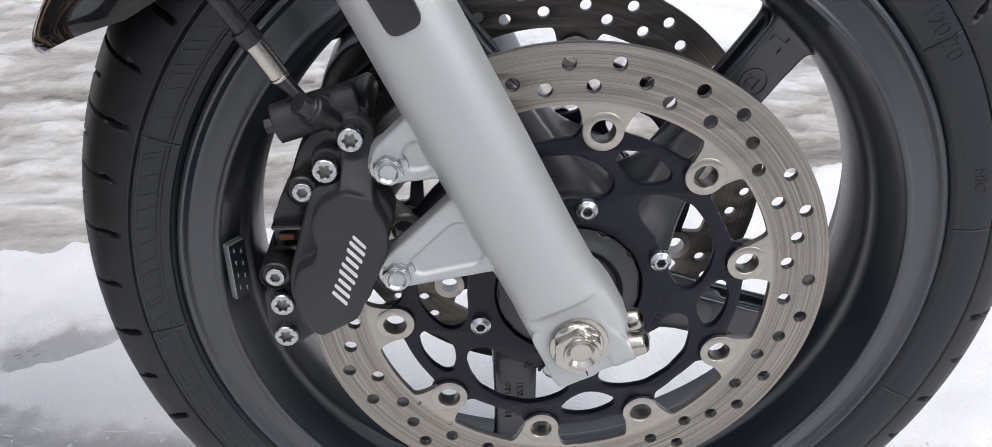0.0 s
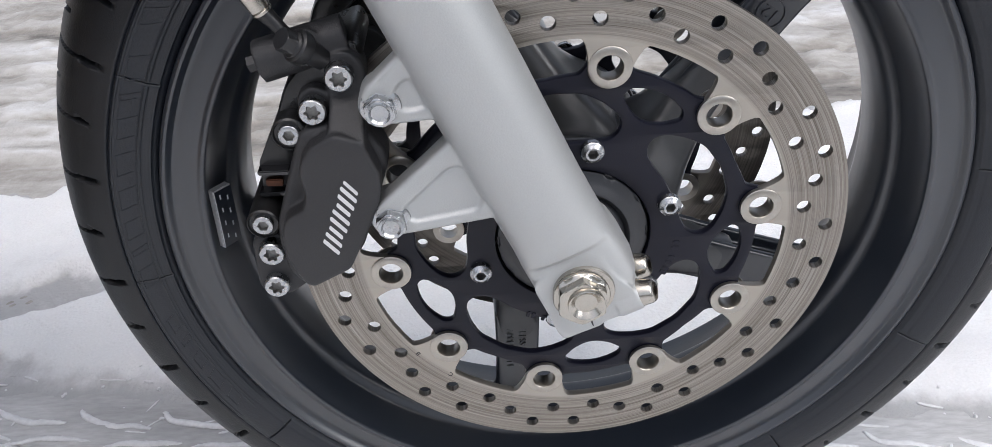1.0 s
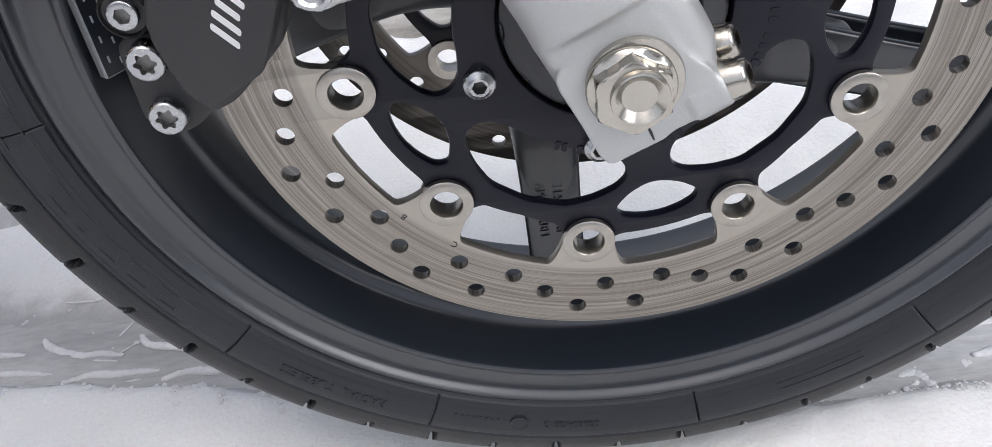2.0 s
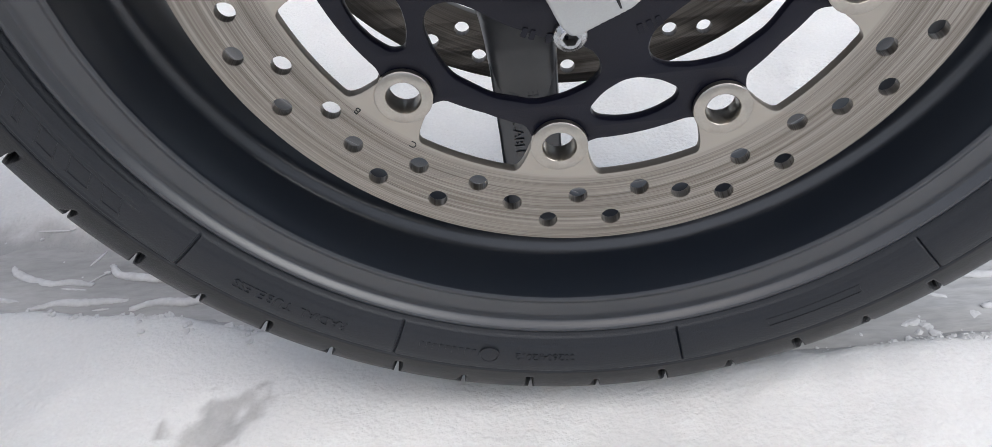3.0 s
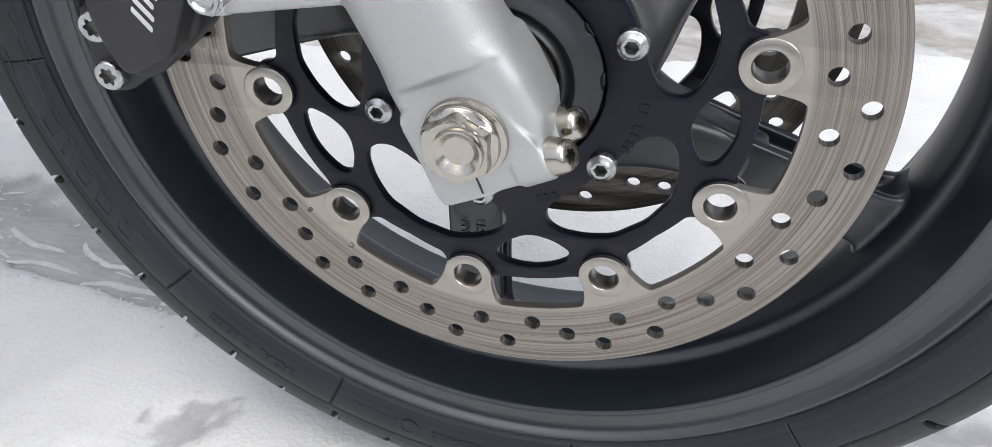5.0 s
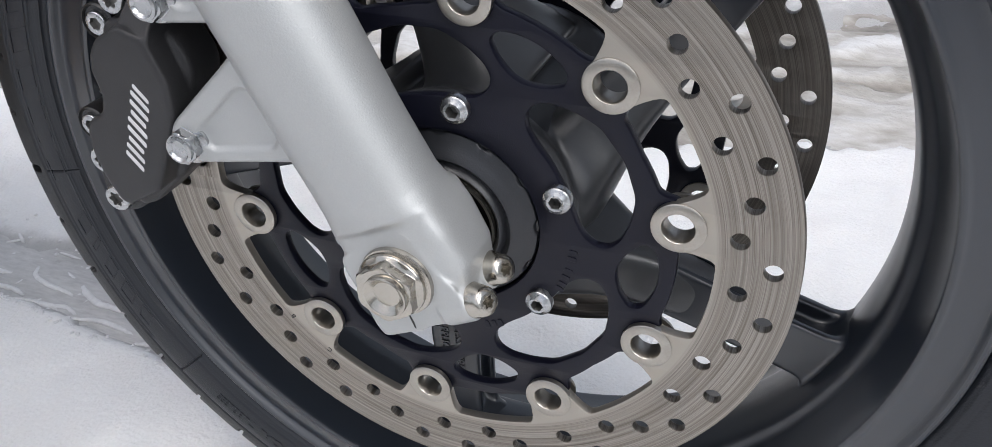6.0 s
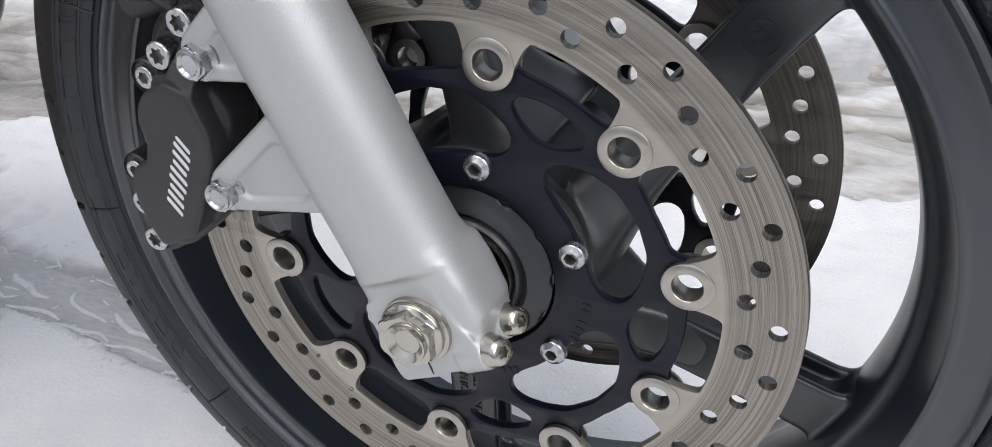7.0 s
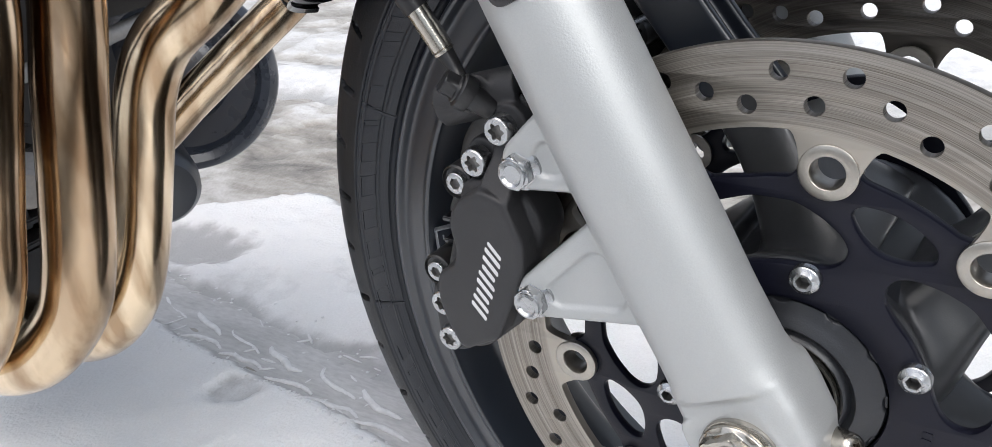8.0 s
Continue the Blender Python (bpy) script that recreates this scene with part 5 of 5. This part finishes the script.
# brake hose
hose = bike_part("brake_hose", tube([(-0.1600, -0.0168, 0.1660), (-0.1753, -0.0200, 0.1930), (-0.1880, -0.0220, 0.2180), (-0.2000, -0.0220, 0.2580)], 0.0042, 20, 8), M_HOSE, "black rubber brake hose")
part("hose_ferrule", tube([(-0.1480, -0.0140, 0.1443), (-0.1486, -0.0142, 0.1455), (-0.1515, -0.0148, 0.1510), (-0.1582, -0.0163, 0.1634), (-0.1590, -0.0166, 0.1648)], lambda s: 0.0052 if 0.06 < s < 0.94 and not 0.22 < s < 0.27 else 0.0047, 24, 8), M_STEEL, hose, "bright crimped hose ferrule")
part("hose_sleeve", tube([(-0.1582, -0.0162, 0.1634), (-0.1624, -0.0175, 0.1704)], 0.0060, 22, 3), M_BLACK, hose, "black hose sleeve")
part("hose_end", tube([(-0.1315, -0.0245, 0.1302), (-0.1385, -0.0175, 0.1348), (-0.1482, -0.0140, 0.1447)], lambda s: 0.0044 - 0.0012 * math.sin(math.pi * s), 20, 6), M_BLACK, hose, "black hose end")


# front fender: a curved shell over the tyre
def fender_bm():
    bm = bmesh.new()
    rows = []
    for i in range(61):
        a = 62 + 91.2 * math.sin(math.pi / 2 * i / 60)
        skirt = float(np.interp(a, (62, 136, 142, 147, 151, 153.2), (0.056, 0.056, 0.045, 0.026, 0.013, 0.007)))
        wide = 0.072 * math.sqrt(max(0.05, 1 - max(0.0, (a - 143.0) / 10.7) ** 3))
        row = []
        for j in range(25):
            u = -1 + j / 12
            r = 0.3245 - skirt * abs(u) ** 2.7 - 0.004 * max(0.0, (a - 150.0) / 4.3) ** 2
            row.append(bm.verts.new((r * math.cos(radians(a)), MID + wide * math.sin(u * math.pi / 2), r * math.sin(radians(a)))))
        rows.append(row)
    for p, q in zip(rows, rows[1:]):
        for k in range(24):
            bm.faces.new((p[k], q[k], q[k + 1], p[k + 1]))
    bmesh.ops.recalc_face_normals(bm, faces=bm.faces)
    bmesh.ops.solidify(bm, geom=bm.faces[:], thickness=0.0028)
    return bm


bike_part("front_fender", fender_bm(), M_GLOSS, "glossy black front fender", 60)


# engine side: header pipes and the dark parts behind them
def at_axle(p):
    return (p[0], p[1], p[2] - AX)


PIPES = [[(-0.3756, -0.0328, 0.560), (-0.3816, -0.0428, 0.480), (-0.3810, -0.0614, 0.422), (-0.381, -0.076, 0.370), (-0.383, -0.089, 0.325), (-0.396, -0.098, 0.293), (-0.430, -0.112, 0.262), (-0.490, -0.118, 0.248), (-0.620, -0.110, 0.245)],
         [(-0.338, 0.079, 0.500), (-0.370, 0.040, 0.455), (-0.397, 0.017, 0.430), (-0.410, 0.003, 0.400), (-0.414, -0.012, 0.355), (-0.419, -0.030, 0.300), (-0.434, -0.041, 0.262), (-0.470, -0.047, 0.232), (-0.530, -0.045, 0.212), (-0.640, -0.040, 0.205)],
         [(-0.382, -0.085, 0.560), (-0.383, -0.092, 0.483), (-0.381, -0.113, 0.423), (-0.384, -0.128, 0.375), (-0.388, -0.140, 0.335), (-0.410, -0.150, 0.300), (-0.450, -0.155, 0.275), (-0.520, -0.155, 0.262), (-0.640, -0.150, 0.260)],
         [(-0.406, 0.235, 0.470), (-0.447, 0.180, 0.419), (-0.479, 0.143, 0.385), (-0.511, 0.104, 0.350), (-0.540, 0.070, 0.318), (-0.590, 0.030, 0.285), (-0.660, 0.000, 0.260)]]
for k, line in enumerate(PIPES):
    bike_part("exhaust_pipe", tube([at_axle(p) for p in line], (0.0205, 0.0195, 0.0205, 0.0165)[k], 40, 10), M_EXHAUST, "heat-tinted polished steel header pipe", 60)
cover_bm = turned(lathe([(0.0, 0.060), (0.072, 0.060), (0.088, 0.030), (0.093, 0.0), (0.091, -0.010), (0.084, -0.016), (0.076, -0.013), (0.070, 0.002), (0.045, 0.004), (0.040, -0.006), (0.030, -0.010), (0.0, -0.010)], 72), (0.75, -0.62, 0.2), at_axle((-0.668, 0.208, 0.322)))
bike_part("engine_cover", cover_bm, M_COVER, "round glossy black engine cover")
bike_part("oil_filter", turned(lathe([(0.0, 0.070), (0.036, 0.070), (0.038, 0.010), (0.036, -0.004), (0.030, -0.012), (0.014, -0.015), (0.0, -0.015)], 48), (0.80, -0.42, -0.10), at_axle((-0.622, 0.122, 0.246))), M_RIM, "black cylindrical oil filter")
bike_part("engine_block", joined(slab(-0.95, -0.665, -0.045, 0.32, -0.14, 0.16, 0.03), slab(-0.68, -0.52, 0.12, 0.32, -0.13, 0.15, 0.02)), M_ENGINE, "black engine block")
bike_part("engine_pipe", tube([at_axle(p) for p in ((-0.60, -0.16, 0.50), (-0.56, -0.02, 0.487), (-0.52, 0.14, 0.500))], 0.012, 18, 8), M_GREYFIT, "grey alloy pipe")
for lift in (0.0, 0.026):
    bike_part("engine_pipe", tube([at_axle(p) for p in ((-0.560, -0.080, 0.396 + lift), (-0.552, 0.020, 0.402 + lift), (-0.552, 0.150, 0.416 + lift))], 0.0065, 14, 6), M_GREYFIT, "grey alloy pipe")
bike_part("hose_clamp", turned(lathe([(0.0, 0.03), (0.017, 0.03), (0.017, -0.004), (0.020, -0.006), (0.020, -0.014), (0.0, -0.014)], 32), (0.8, -0.5, 0.1), at_axle((-0.540, -0.085, 0.372))), M_GREYFIT, "grey alloy fitting")
bike_part("radiator_hose", tube([at_axle(p) for p in ((-0.56, -0.13, 0.36), (-0.50, -0.125, 0.43), (-0.47, -0.12, 0.50), (-0.46, -0.11, 0.56))], 0.016, 20, 8), M_BLACK, "black rubber coolant hose")
bike_part("oil_pan", joined(slab(-0.95, -0.640, -0.190, -0.030, -0.10, 0.12, 0.035), slab(-0.90, -0.600, -0.060, 0.060, -0.16, 0.02, 0.030)), M_ENGINE, "black finned engine underside")
for k in range(6):
    bike_part("cooling_fin", slab(-0.66, -0.596, -0.045 + 0.018 * k, -0.040 + 0.018 * k, -0.155, 0.015, 0.0015), M_ENGINE, "black cast cooling fin")
sleeve = turned(lathe([(0.0, 0.030), (0.0125, 0.030), (0.0135, 0.026), (0.0135, -0.018), (0.0120, -0.022), (0.0, -0.022)], 32), (0.85, -0.50, 0.02), at_axle((-0.497, -0.048, 0.345)))
bike_part("pipe_sleeve", sleeve, M_GREYFIT, "pale grey sleeve on a coolant pipe")
